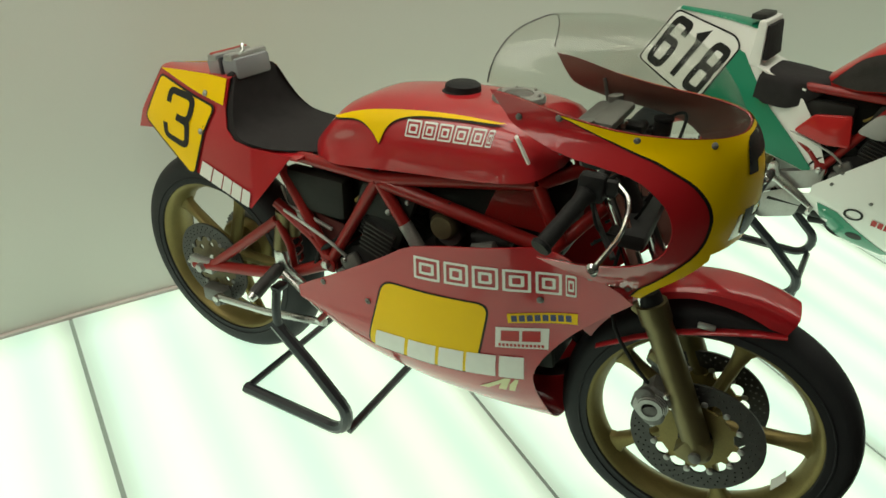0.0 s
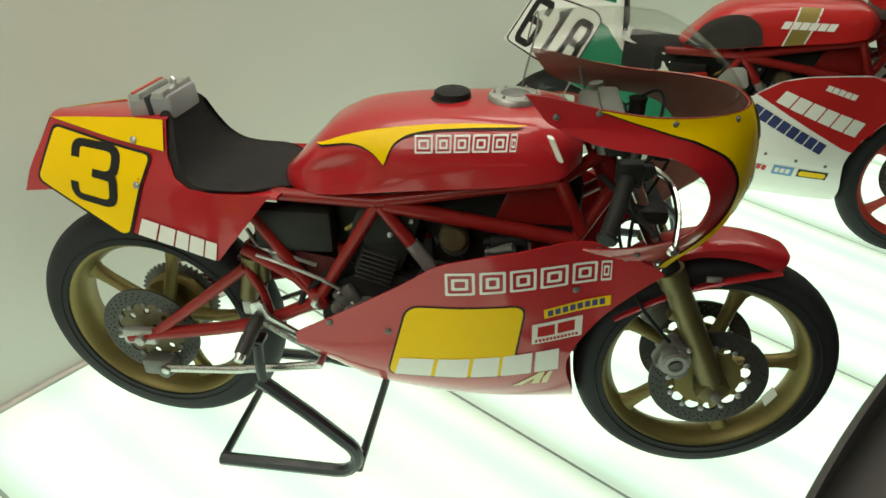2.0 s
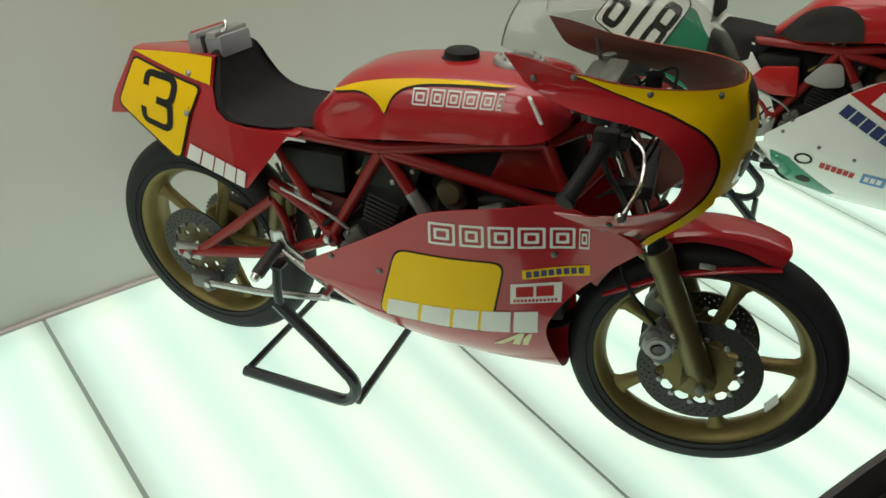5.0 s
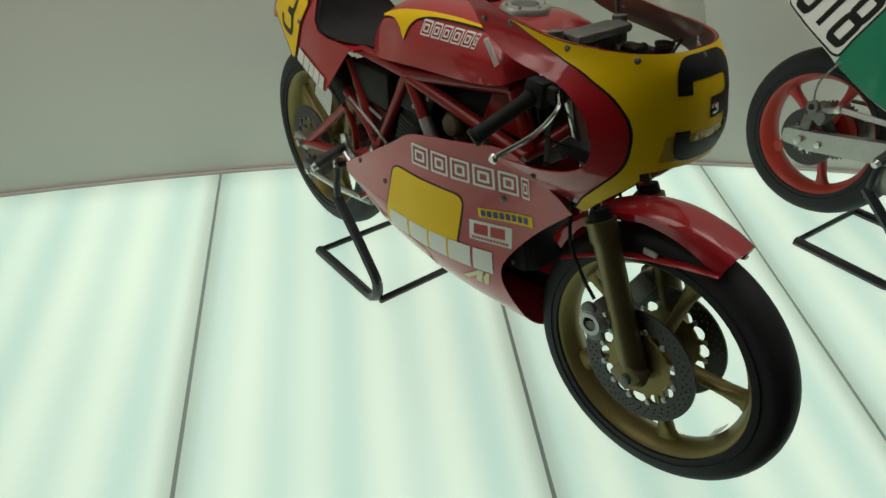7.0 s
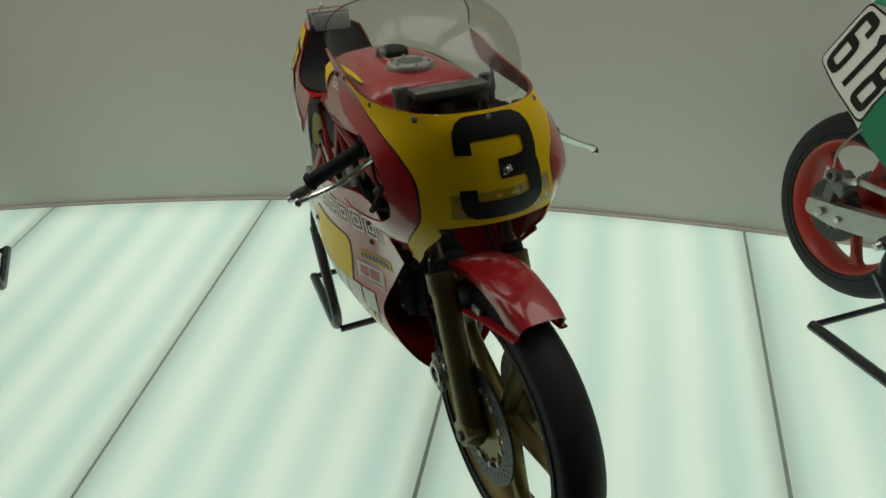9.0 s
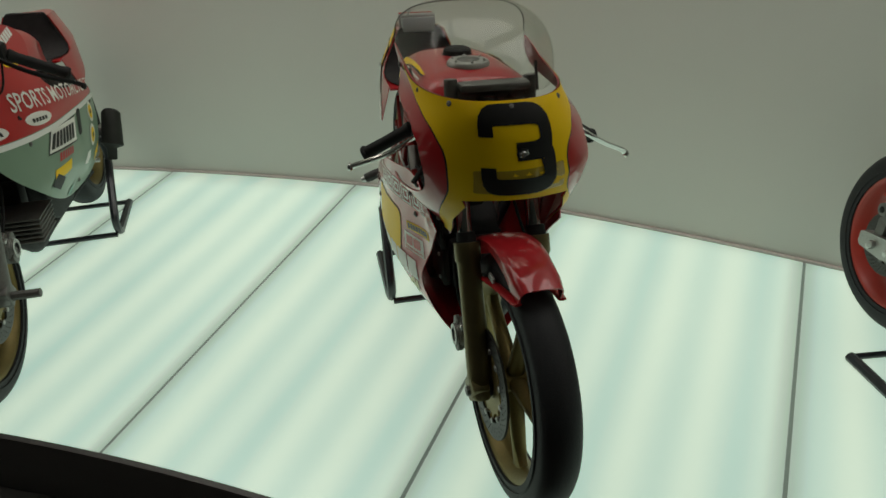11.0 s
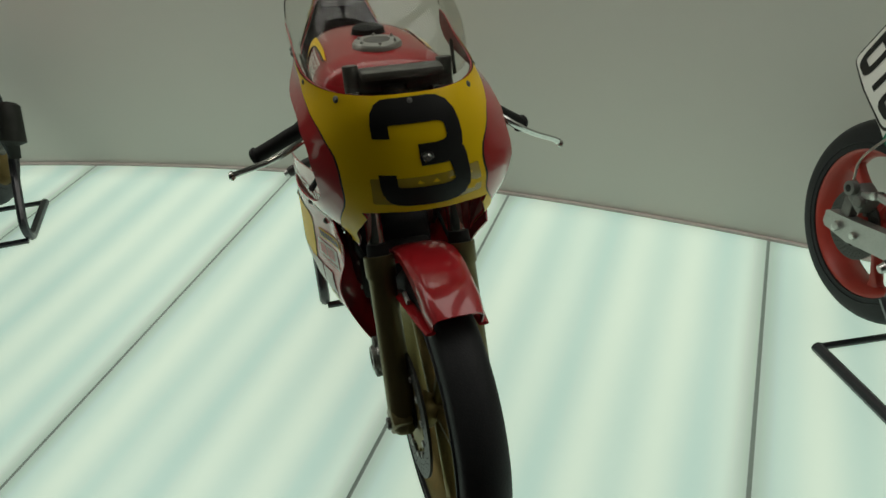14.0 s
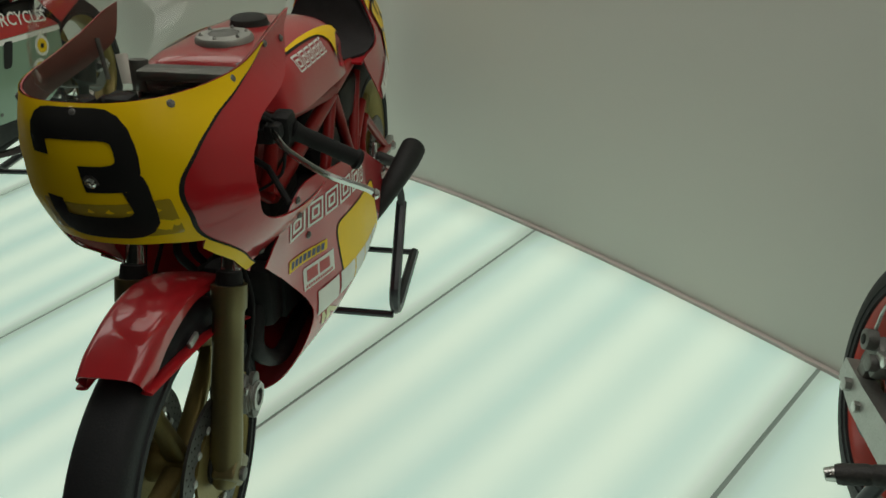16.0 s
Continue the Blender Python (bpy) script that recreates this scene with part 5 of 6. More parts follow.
def decal(name, outline, surface, mat, parent, lift, label="", step=0.03, holes=()):
    return part(name, wrap(outline, surface, step, lift, holes=holes), mat, parent, label)

GREYBOX = material("light_grey_cover", (0.33, 0.33, 0.31), 0.45, var=0.1)

# ---- the red and yellow racing motorcycle ----
bike_a = thing("racing_motorcycle", "red and yellow vintage racing motorcycle numbered 3 on a paddock stand", "motorcycle", group="racing motorcycles on the platform")
HUGGER = material("dull_red_plastic", (0.10, 0.022, 0.020), 0.55, var=0.3, grain=20, spec=0.2)
STYLE_A = dict(hugger=HUGGER, fork=GOLD_F, wheel=GOLD, swingarm=RED_DK, frame=RED_DK, tank=RED, tail=RED, upper=RED, belly=RED, steer=3, lever=CHROME)
m_a = make_front(bike_a, STYLE_A)
make_rear(bike_a, STYLE_A)
make_chassis(bike_a, STYLE_A)
tank_a, tail_a, up_a, low_a, scr_a = make_body(bike_a, STYLE_A)
fender = part("front_mudguard", fender_mesh(m_a), RED, bike_a)

for s in (-1, 1):
    rail = [(0.112, 0.050 * s, 0.577), (0.060, 0.055 * s, 0.571), (0.0, 0.0565 * s, 0.556), (-0.080, 0.0575 * s, 0.530), (-0.155, 0.058 * s, 0.492), (-0.235, 0.066 * s, 0.446)]
    part("mudguard_rail", moved(tube(rail, [0.010, 0.013, 0.013, 0.012, 0.012, 0.010], 10, squash=0.35), m_a), RED, fender, "thin red lower rail of the mudguard")
    part("mudguard_clamp", moved(block((-0.030, 0.059 * s, 0.560), (0.034, 0.008, 0.014), 0.003), m_a), ALU, fender)

# inside of the fairing ears is bare fibreglass
part("fairing_lining", wrap(upper_outline(), nose_surface, steps=(0.05, 0.015), lift=-0.0045), BROWN_IN, up_a, "brown bare fibreglass inner face")
decal("nose_outline", yellow_outline(0.004), nose_surface, BLACK, up_a, 0.0009, "thin dark pinstripe", 0.02)
nose_panel = decal("nose_panel", yellow_outline(), nose_surface, YELLOW, up_a, 0.0026, "yellow nose panel", 0.02)
part("race_number", numeral("3", nose_front, lambda a, b: (-0.068 + 0.132 * a + 0.003 * b, 0.793 + 0.168 * b), 0.225, 0.0040, 0.012, 0.90), BLACK, nose_panel, "black number 3")
decal("number_patch", rounded([(-0.098, 0.778), (0.100, 0.778), (0.100, 0.836), (-0.098, 0.830)], 0.005), nose_front, material("glossy_smoked_film", (0.42, 0.29, 0.02), 0.12, coat=0.6, var=0.2), nose_panel, 0.0034, "glossy smoked film under the number")
part("nose_rosette", merge(*(bolt(nose_front(0.006, 0.866) + Vector((0.002, 0, 0)), (1, 0, 0), r, h) for r, h in ((0.013, 0.002), (0.008, 0.006)))), CHROME, nose_panel, "small polished rosette")
surf_bolts(up_a, nose_surface, [(s * nose_u(x, z), z) for s in (-1, 1) for x, z in ((-0.405, 0.965), (-0.331, 0.975), (-0.197, 0.957), (-0.083, 0.956), (-0.23, 0.70), (-0.175, 0.655))] + [(0, 0.956)], ALU_DK, 0.0062)

# belly marks
for s in (-1, 1):
    surf = belly_side(s)

    def flip(pl, s=s):
        return pl if s < 0 else (lambda a, b: pl(1 - a, b))
    sq = rounded([(-0.683, 0.552), (-0.437, 0.560), (-0.461, 0.366), (-0.737, 0.350)], 0.03, 6)
    sq_b = rounded([(-0.687, 0.556), (-0.432, 0.564), (-0.457, 0.362), (-0.742, 0.346)], 0.033, 6)
    decal("panel_outline", sq_b, surf, BLACK, low_a, 0.0008, "thin dark pinstripe")
    decal("yellow_panel", sq, surf, YELLOW, low_a, 0.0014, "yellow side panel with rounded corners")
    part("maker_mark", word_bars(surf, flip(quad_place((-0.603, 0.643), (-0.266, 0.666), (-0.262, 0.614), (-0.602, 0.588))), 6, 0.0016, 0.13, inline=True, widths=[1.15, 1, 1, 1.05, 0.95, 0.4]), DECAL_W, low_a, "white double-line maker's mark as blocks")
    part("oil_mark", word_bars(surf, flip(quad_place((-0.705, 0.412), (-0.352, 0.436), (-0.349, 0.372), (-0.722, 0.352))), 5, 0.0024, 0.10, widths=[1.25, 1.1, 0.9, 1, 0.8]), DECAL_W, low_a, "heavy white oil-brand mark as blocks")
    lab = decal("tyre_label", [(-0.398, 0.546), (-0.260, 0.573), (-0.258, 0.545), (-0.395, 0.522)], surf, YELLOW, low_a, 0.0014, "yellow tyre-brand label")
    part("label_block", word_bars(surf, flip(quad_place((-0.390, 0.543), (-0.268, 0.567), (-0.266, 0.550), (-0.388, 0.527))), 8, 0.0022, 0.26), NAVY, lab)
    lab = decal("chain_label", [(-0.420, 0.507), (-0.313, 0.520), (-0.311, 0.464), (-0.418, 0.454)], surf, DECAL_W, low_a, 0.0014, "white and red chain-brand label")
    part("label_block", word_bars(surf, flip(quad_place((-0.408, 0.500), (-0.324, 0.511), (-0.322, 0.482), (-0.407, 0.473))), 2, 0.0022, 0.14), RED_B, lab)
    part("label_line", word_bars(surf, flip(quad_place((-0.412, 0.466), (-0.318, 0.475), (-0.317, 0.468), (-0.411, 0.459))), 12, 0.0022, 0.3), RED_B, lab)
    part("corner_mark", merge(wrap([(-0.455, 0.318), (-0.395, 0.366), (-0.383, 0.366), (-0.395, 0.322), (-0.412, 0.322), (-0.405, 0.344), (-0.436, 0.318)], surf, 0.03, 0.0016), wrap([(-0.386, 0.345), (-0.374, 0.366), (-0.366, 0.366), (-0.376, 0.322), (-0.388, 0.322)], surf, 0.03, 0.0016)), CREAM, low_a, "cream brand mark")
    surf_bolts(low_a, surf, [(-0.727, 0.484), (-0.335, 0.592), (-0.243, 0.672), (-0.30, 0.690), (-0.86, 0.49)], ALU_DK)

# tank marks
for s in (-1, 1):
    ts = (lambda x, z, s=s: tank_surface(x, s * tank_v(x, z)))
    flash = dense([(-0.885, 0.858), (-0.80, 0.889), (-0.70, 0.907), (-0.58, 0.917), (-0.455, 0.919)], 5) + dense([(-0.455, 0.917), (-0.578, 0.911), (-0.667, 0.901), (-0.712, 0.881), (-0.735, 0.838)], 5)[1:] + dense([(-0.735, 0.838), (-0.760, 0.862), (-0.805, 0.873), (-0.885, 0.856)], 5)[1:-1]
    decal("flash_outline", [(x, z - 0.003) for x, z in flash], ts, BLACK, tank_a, 0.0022, "thin dark pinstripe", 0.008)
    decal("yellow_flash", flash, ts, YELLOW, tank_a, 0.0036, "yellow curved flash", 0.008)
    pl = quad_place((-0.673, 0.897), (-0.470, 0.909), (-0.472, 0.880), (-0.671, 0.865))
    part("maker_mark", word_bars(ts, pl if s < 0 else (lambda a, b, pl=pl: pl(1 - a, b)), 6, 0.0016, 0.13, inline=True, widths=[1.15, 1, 1, 1.05, 0.95, 0.4]), DECAL_W, tank_a, "white double-line maker's mark as blocks")

# tail marks
for s in (-1, 1):
    sf = tail_side(s)
    strip = [(-1.512, 0.879), (-1.40, 0.888), (-1.30, 0.894), (-1.222, 0.892), (-1.220, 0.832), (-1.35, 0.852)]
    decal("tail_strip", strip, sf, YELLOW, tail_a, 0.0042, "yellow upper tail strip", 0.04)
    rim = rounded([(-1.506, 0.868), (-1.245, 0.827), (-1.322, 0.640), (-1.345, 0.636), (-1.562, 0.742)], 0.018, 5)
    plate = rounded([(-1.500, 0.862), (-1.252, 0.822), (-1.326, 0.647), (-1.345, 0.643), (-1.554, 0.745)], 0.016, 5)
    decal("plate_outline", rim, sf, BLACK, tail_a, 0.0040, "thin dark pinstripe", 0.04)
    pn = decal("number_plate", plate, sf, YELLOW, tail_a, 0.0046, "yellow number panel", 0.04)
    if s < 0:
        pl = quad_place((-1.440, 0.838), (-1.330, 0.832), (-1.352, 0.707), (-1.452, 0.719))
    else:
        pl = quad_place((-1.330, 0.832), (-1.440, 0.838), (-1.452, 0.719), (-1.352, 0.707))
    part("race_number", numeral("3", sf, lambda a, b, pl=pl: pl(a, b / 1.5), 0.21, 0.0052, 0.03, 1.5), BLACK, pn, "black number 3")
    q = quad_place((-1.286, 0.686), (-1.112, 0.640), (-1.120, 0.599), (-1.303, 0.646))
    part("oil_mark", word_bars(sf, q if s < 0 else (lambda a, b, q=q: q(1 - a, b)), 5, 0.0045, 0.10, widths=[1.25, 1.1, 0.9, 1, 0.8]), DECAL_W, tail_a, "white oil-brand mark as blocks")
    surf_bolts(tail_a, lambda x, z, sf=sf, s=s: sf(x, z) + Vector((0, s * 0.005, 0)), [(-1.290, 0.852), (-1.283, 0.764)], ALU, 0.008)

# timing box strapped on the tail hump
box_m = Matrix.Translation((-1.262, -0.004, 0.905)) @ Matrix.Rotation(radians(-6), 4, "Y")
tr = part("timing_transponder", block((0, 0, 0), (0.104, 0.12, 0.052), 0.008, box_m), SMOKE, bike_a, "clear plastic timing box behind the seat")
for k in (-1, 1):
    part("box_rib", block((0, 0, 0), (0.030, 0.126, 0.018), 0.006, box_m @ Matrix.Translation((0.028 * k, 0, 0.028))), ALU, tr)
part("box_stripe", block((0, 0, 0), (0.010, 0.122, 0.006), 0.002, box_m @ Matrix.Translation((-0.028, 0, 0.037))), RED_WH, tr, "faded pink stripe")
part("box_base", block((0, 0, 0), (0.098, 0.116, 0.012), 0.003, box_m @ Matrix.Translation((0, 0, -0.020))), BLACK, tr, "dark circuit base")
part("box_strap", block((0, 0, 0), (0.012, 0.128, 0.062), 0.003, box_m @ Matrix.Translation((0.0, 0, -0.002))), STAND, tr, "black strap")
part("box_battery", moved(rod((0, -0.05, 0), (0, 0.05, 0), 0.013), box_m @ Matrix.Translation((-0.018, 0, 0.004))), RED_B, tr)
part("box_battery", moved(rod((0, -0.05, 0), (0, 0.05, 0), 0.013), box_m @ Matrix.Translation((0.018, 0, 0.004))), NAVY, tr)
part("box_clip", tube([(-1.222, -0.03, 0.956), (-1.212, -0.035, 0.967), (-1.207, -0.04, 0.954), (-1.217, -0.045, 0.946)], 0.004, 8, smooth=3), STEEL, tr)
make_stand(Matrix(), "paddock stands", 0.238)
part("front_number_strap", tube([(-0.412, -0.178, 0.922), (-0.402, -0.172, 0.900), (-0.390, -0.165, 0.872)], 0.011, 8, squash=0.35), DECAL_W, bike_a, "white fairing strap")


# ---- the white, red and green racing motorcycle ----
TAILB_W = curve_tab([(-1.69, 0.03), (-1.63, 0.05), (-1.40, 0.09), (-1.15, 0.13), (-0.88, 0.13)])


def tailb_side(s):
    return lambda x, z: Vector((x, s * (TAILB_W(x) - 0.22 * max(0, z - 0.70)), z - 0.02 * min(1, max(0, (-1.0 - x) / 0.2))))


def make_tail_b(bike, style):
    """Wedge tail reaching down to the frame, white with green flanks."""
    out = [(-0.895, 0.475), (-0.955, 0.60), (-1.03, 0.705), (-1.10, 0.745), (-1.17, 0.770), (-1.20, 0.80), (-1.215, 0.915), (-1.34, 0.935), (-1.545, 0.950), (-1.672, 0.750), (-1.42, 0.630), (-1.385, 0.608), (-1.10, 0.505), (-0.945, 0.450)]
    tl = part("tail_unit", merge(*(wrap(out, tailb_side(s), 0.04, thick=0.003) for s in (-1, 1))), WHITE, bike, "white wedge-shaped tail")
    deck = []
    for i in range(9):
        x = -1.215 - 0.320 * i / 8
        z = 0.895 + 0.020 * math.sin(math.pi * min(1, i / 5) / 2) + 0.009 * max(0, i - 4) / 4
        w = TAILB_W(x) - 0.22 * (z - 0.70)
        deck.append([Vector((x, w * k, z + 0.010 * (1 - abs(k) ** 3))) for k in (-1, -0.95, -0.8, -0.4, 0, 0.4, 0.8, 0.95, 1)])
    for t in (0.5, 1.0):
        x, z = -1.535 - 0.118 * t, 0.924 - 0.180 * t
        w = TAILB_W(x) - 0.22 * (z - 0.70)
        deck.append([Vector((x, w * k, z)) for k in (-1, -0.95, -0.8, -0.4, 0, 0.4, 0.8, 0.95, 1)])
    part("tail_deck", loft(deck, False), GREEN, tl, "green tail top")
    part("deck_vent", block((-1.245, 0, 0.935), (0.05, 0.14, 0.018), 0.004), BOX, tl)
    w = 0.105
    part("back_pad_frame", slab(rounded([(-1.235, 0.775), (-1.195, 0.775), (-1.205, 0.930), (-1.232, 0.930)], 0.008), -w, w, 0.004), WHITE, tl)
    part("back_pad", slab(rounded([(-1.205, 0.80), (-1.178, 0.80), (-1.195, 0.915), (-1.208, 0.915)], 0.006), -w + 0.012, w - 0.012, 0.004), FOAM, tl, "black foam back pad")
    part("seat_base", loft([[(x, -TAILB_W(x) + 0.004, z - 0.006), (x, TAILB_W(x) - 0.004, z - 0.006), (x, TAILB_W(x) - 0.004, z), (x, -TAILB_W(x) + 0.004, z)] for x, z in ((-1.03, 0.735), (-1.10, 0.752), (-1.20, 0.785))]), WHITE, tl)
    # saddle folded over the sides
    rings = []
    top = curve_tab([(-1.185, 0.762), (-1.165, 0.772), (-1.10, 0.768), (-1.03, 0.763), (-0.975, 0.762), (-0.955, 0.752)])
    for i in range(25):
        x = -0.955 - 0.23 * i / 24
        t = (-0.955 - x) / 0.23
        wd = 0.07 + 0.075 * min(1, t / 0.5) ** 0.7
        drop = (0.02 + 0.085 * math.sin(math.pi * min(1.0, t / 0.62) / 2)) * (1 if t < 0.85 else 1 - 1.6 * (t - 0.85))
        ring = []
        for j in range(25):
            k = -1 + 2 * j / 24
            a = abs(k)
            y = wd * (a / 0.62 * 0.94 if a < 0.62 else 0.94 + 0.06 * math.sin((a - 0.62) / 0.38 * math.pi / 2))
            z = top(x) + 0.003 - (0.016 * (a / 0.62) ** 6 if a < 0.62 else 0.016 + (drop - 0.016) * ((a - 0.62) / 0.38))
            ring.append(Vector((x, math.copysign(y, k), z)))
        rings.append(ring)
    part("seat_pad", loft(rings, False), FOAM, bike, "black foam saddle folded over the sides")
    for s in (-1,):
        sf = tailb_side(s)
        decal("green_flank", [(-1.388, 0.612), (-1.380, 0.640), (-1.282, 0.845), (-1.255, 0.835), (-1.12, 0.665), (-0.945, 0.478), (-0.945, 0.454), (-1.10, 0.509)], sf, GREEN, tl, 0.0042, "green tail flank", 0.05)
        rim = rounded([(-1.664, 0.750), (-1.545, 0.944), (-1.300, 0.886), (-1.272, 0.850), (-1.382, 0.634), (-1.412, 0.634)], 0.022, 4)
        plate = rounded([(-1.655, 0.752), (-1.541, 0.937), (-1.304, 0.880), (-1.279, 0.850), (-1.386, 0.643), (-1.410, 0.643)], 0.020, 4)
        decal("plate_edge", rim, sf, BLACK, tl, 0.0044, "dark edge of the number plate", 0.05)
        pn = decal("number_plate", plate, sf, WHITE, tl, 0.0054, "white number plate", 0.05)
        for k, d in enumerate("618"):
            # digits stand on a slanting line
            o = Vector((-1.618, 0.757)) + Vector((0.084, -0.033)) * k
            ex, ez = Vector((0.056, -0.022)), Vector((0.0375, 0.0670))
            part("race_number", numeral(d, sf, lambda a, b, o=o, ex=ex, ez=ez: tuple(o + ex * a + ez * b), 0.375, 0.0066, 0.04, 2.35), BLACK, pn, "black number " + d)
    return tl


pose_b = Matrix.Translation((1.072, 1.215, 0)) @ Matrix.Rotation(radians(-9.0), 4, "Z")
bike_b = thing("racing_motorcycle", "red, white and green racing motorcycle numbered 618 on a paddock stand", "motorcycle", pose_b, group="racing motorcycles on the platform")
STYLE_B = dict(hugger=BOX, rear_disc=0.105, rear_r=0.306, rear_z=0.318, fork=GOLD_F, wheel=RED_WH, swingarm=ALU, box_arm=True, frame=RED_DK, tank=RED_B, tail=WHITE, upper=RED_B, belly=WHITE, steer=4, tail_maker=make_tail_b, belly_top=[(-0.163, 0.640), (-0.25, 0.680), (-0.333, 0.713), (-0.44, 0.713), (-0.541, 0.706), (-0.622, 0.686), (-0.694, 0.640), (-0.80, 0.550), (-0.90, 0.462), (-0.915, 0.445), (-0.915, 0.425)])
m_b = make_front(bike_b, STYLE_B)
make_rear(bike_b, STYLE_B)
make_chassis(bike_b, STYLE_B)
tank_b, tail_b, up_b, low_b, scr_b = make_body(bike_b, STYLE_B)
part("fairing_lining", wrap(upper_outline(), nose_surface, steps=(0.05, 0.015), lift=-0.0045), BOX, up_b, "dark bare inner face")
part("front_mudguard", fender_mesh(m_b), RED_B, bike_b)
make_stand(pose_b @ Matrix.Translation((-0.05, 0.085, 0)) @ Matrix.Rotation(radians(4), 4, "Z"), "paddock stands")
part("ignition_cover", slab(rounded([(-0.85, 0.63), (-0.80, 0.70), (-0.74, 0.705), (-0.715, 0.63), (-0.78, 0.615)], 0.02), -0.142, -0.134, 0.003), GREYBOX, bike_b, "light grey cover")
part("airbox_panel", slab(rounded([(-1.03, 0.60), (-0.98, 0.665), (-0.87, 0.68), (-0.85, 0.575), (-0.93, 0.57)], 0.012), -0.150, -0.134, 0.004), RED_B, bike_b, "bright red side panel")
part("exhaust_can", tube([(-1.02, -0.115, 0.365), (-1.03, -0.12, 0.36), (-1.05, -0.125, 0.345), (-0.90, -0.12, 0.34), (-0.83, -0.115, 0.34)], [0.015, 0.03, 0.034, 0.038, 0.036], 18), ENGINE, bike_b, "black exhaust can")
for s in (-1,):
    surf = belly_side(s)

    def fl(pl, s=s):
        return pl if s < 0 else (lambda a, b: pl(1 - a, b))
    decal("red_wedge", [(-0.697, 0.636), (-0.622, 0.685), (-0.541, 0.7045), (-0.44, 0.711), (-0.334, 0.711), (-0.25, 0.678), (-0.166, 0.638), (-0.244, 0.545), (-0.304, 0.466), (-0.322, 0.425), (-0.36, 0.440)], surf, RED_B, low_b, 0.0014, "red upper wedge of the lower fairing")
    part("maker_mark", word_bars(surf, fl(quad_place((-0.605, 0.655), (-0.305, 0.538), (-0.327, 0.484), (-0.630, 0.612))), 6, 0.0024, 0.10), DECAL_W, low_b, "white maker's mark as slanting blocks")
    part("model_mark", word_bars(surf, fl(quad_place((-0.475, 0.682), (-0.365, 0.645), (-0.372, 0.626), (-0.482, 0.663))), 5, 0.0024, 0.12), DECAL_W, low_b, "small white mark as blocks")
    part("tyre_mark", word_bars(surf, fl(quad_place((-0.692, 0.602), (-0.415, 0.455), (-0.432, 0.418), (-0.712, 0.566))), 8, 0.0018, 0.14), NAVY, low_b, "navy tyre-brand mark as blocks")
    part("brake_mark", word_bars(surf, fl(quad_place((-0.715, 0.385), (-0.600, 0.365), (-0.602, 0.343), (-0.717, 0.363))), 6, 0.0018, 0.2), RED_B, low_b, "small red brand mark as blocks")
    lab = decal("blue_label", [(-0.580, 0.372), (-0.505, 0.362), (-0.507, 0.322), (-0.582, 0.332)], surf, BLUE, low_b, 0.0014, "blue and white sponsor label")
    part("label_block", word_bars(surf, fl(quad_place((-0.572, 0.362), (-0.513, 0.354), (-0.514, 0.333), (-0.573, 0.341))), 3, 0.0020, 0.25), DECAL_W, lab)
    lab = decal("yellow_label", [(-0.490, 0.358), (-0.378, 0.340), (-0.380, 0.306), (-0.492, 0.324)], surf, BLACK, low_b, 0.0014, "yellow and black sponsor label")
    decal("label_field", rounded([(-0.484, 0.351), (-0.385, 0.335), (-0.387, 0.312), (-0.486, 0.328)], 0.01), surf, YELLOW, lab, 0.0020)
    decal("green_patch", [(-0.885, 0.395), (-0.82, 0.378), (-0.64, 0.245), (-0.66, 0.228), (-0.80, 0.252), (-0.865, 0.30)], surf, GREEN, low_b, 0.0014, "green lower rear patch")
    decal("oval_fastener", [(-0.753 + 0.026 * math.cos(t * math.pi / 10), 0.292 + 0.016 * math.sin(t * math.pi / 10)) for t in range(20)], surf, BOX, low_b, 0.0022, "black oval fastener cover")
    rr = [(-0.772 + 0.030 * math.cos(t * math.pi / 10), 0.385 + 0.022 * math.sin(t * math.pi / 10)) for t in range(20)]
    ri = [(-0.772 + 0.022 * math.cos(t * math.pi / 10), 0.385 + 0.015 * math.sin(t * math.pi / 10)) for t in range(20)]
    decal("round_mark", rr, surf, BLACK, low_b, 0.0016, "round black brand mark", holes=[ri])
    surf_bolts(low_b, surf, [(-0.86, 0.470), (-0.735, 0.437), (-0.62, 0.415), (-0.51, 0.393), (-0.40, 0.370), (-0.84, 0.515)], ALU_DK, 0.006)
    ts = (lambda x, z, s=s: tank_surface(x, s * tank_v(x, z)))
    decal("stripe_edge", [(-0.610, 0.915), (-0.536, 0.915), (-0.572, 0.802), (-0.646, 0.790)], ts, DECAL_W, tank_b, 0.0008, "white stripe edging", 0.02)
    decal("gold_stripe", [(-0.604, 0.916), (-0.542, 0.916), (-0.578, 0.800), (-0.640, 0.790)], ts, BRASS, tank_b, 0.0015, "gold slanting stripe", 0.02)
    pl = quad_place((-0.655, 0.872), (-0.485, 0.872), (-0.490, 0.848), (-0.660, 0.848))
    part("maker_mark", word_bars(ts, fl(pl), 6, 0.0022, 0.12, 0.03), DECAL_W, tank_b, "white maker's mark as blocks")
    decal("knee_pad", dense([(-0.965, 0.762), (-0.93, 0.806), (-0.885, 0.852), (-0.83, 0.876), (-0.77, 0.878), (-0.725, 0.850), (-0.705, 0.790)], 4) + [(-0.72, 0.786), (-0.80, 0.772), (-0.88, 0.760)], ts, PAD, tank_b, 0.008, "dark foam knee pad", 0.01)

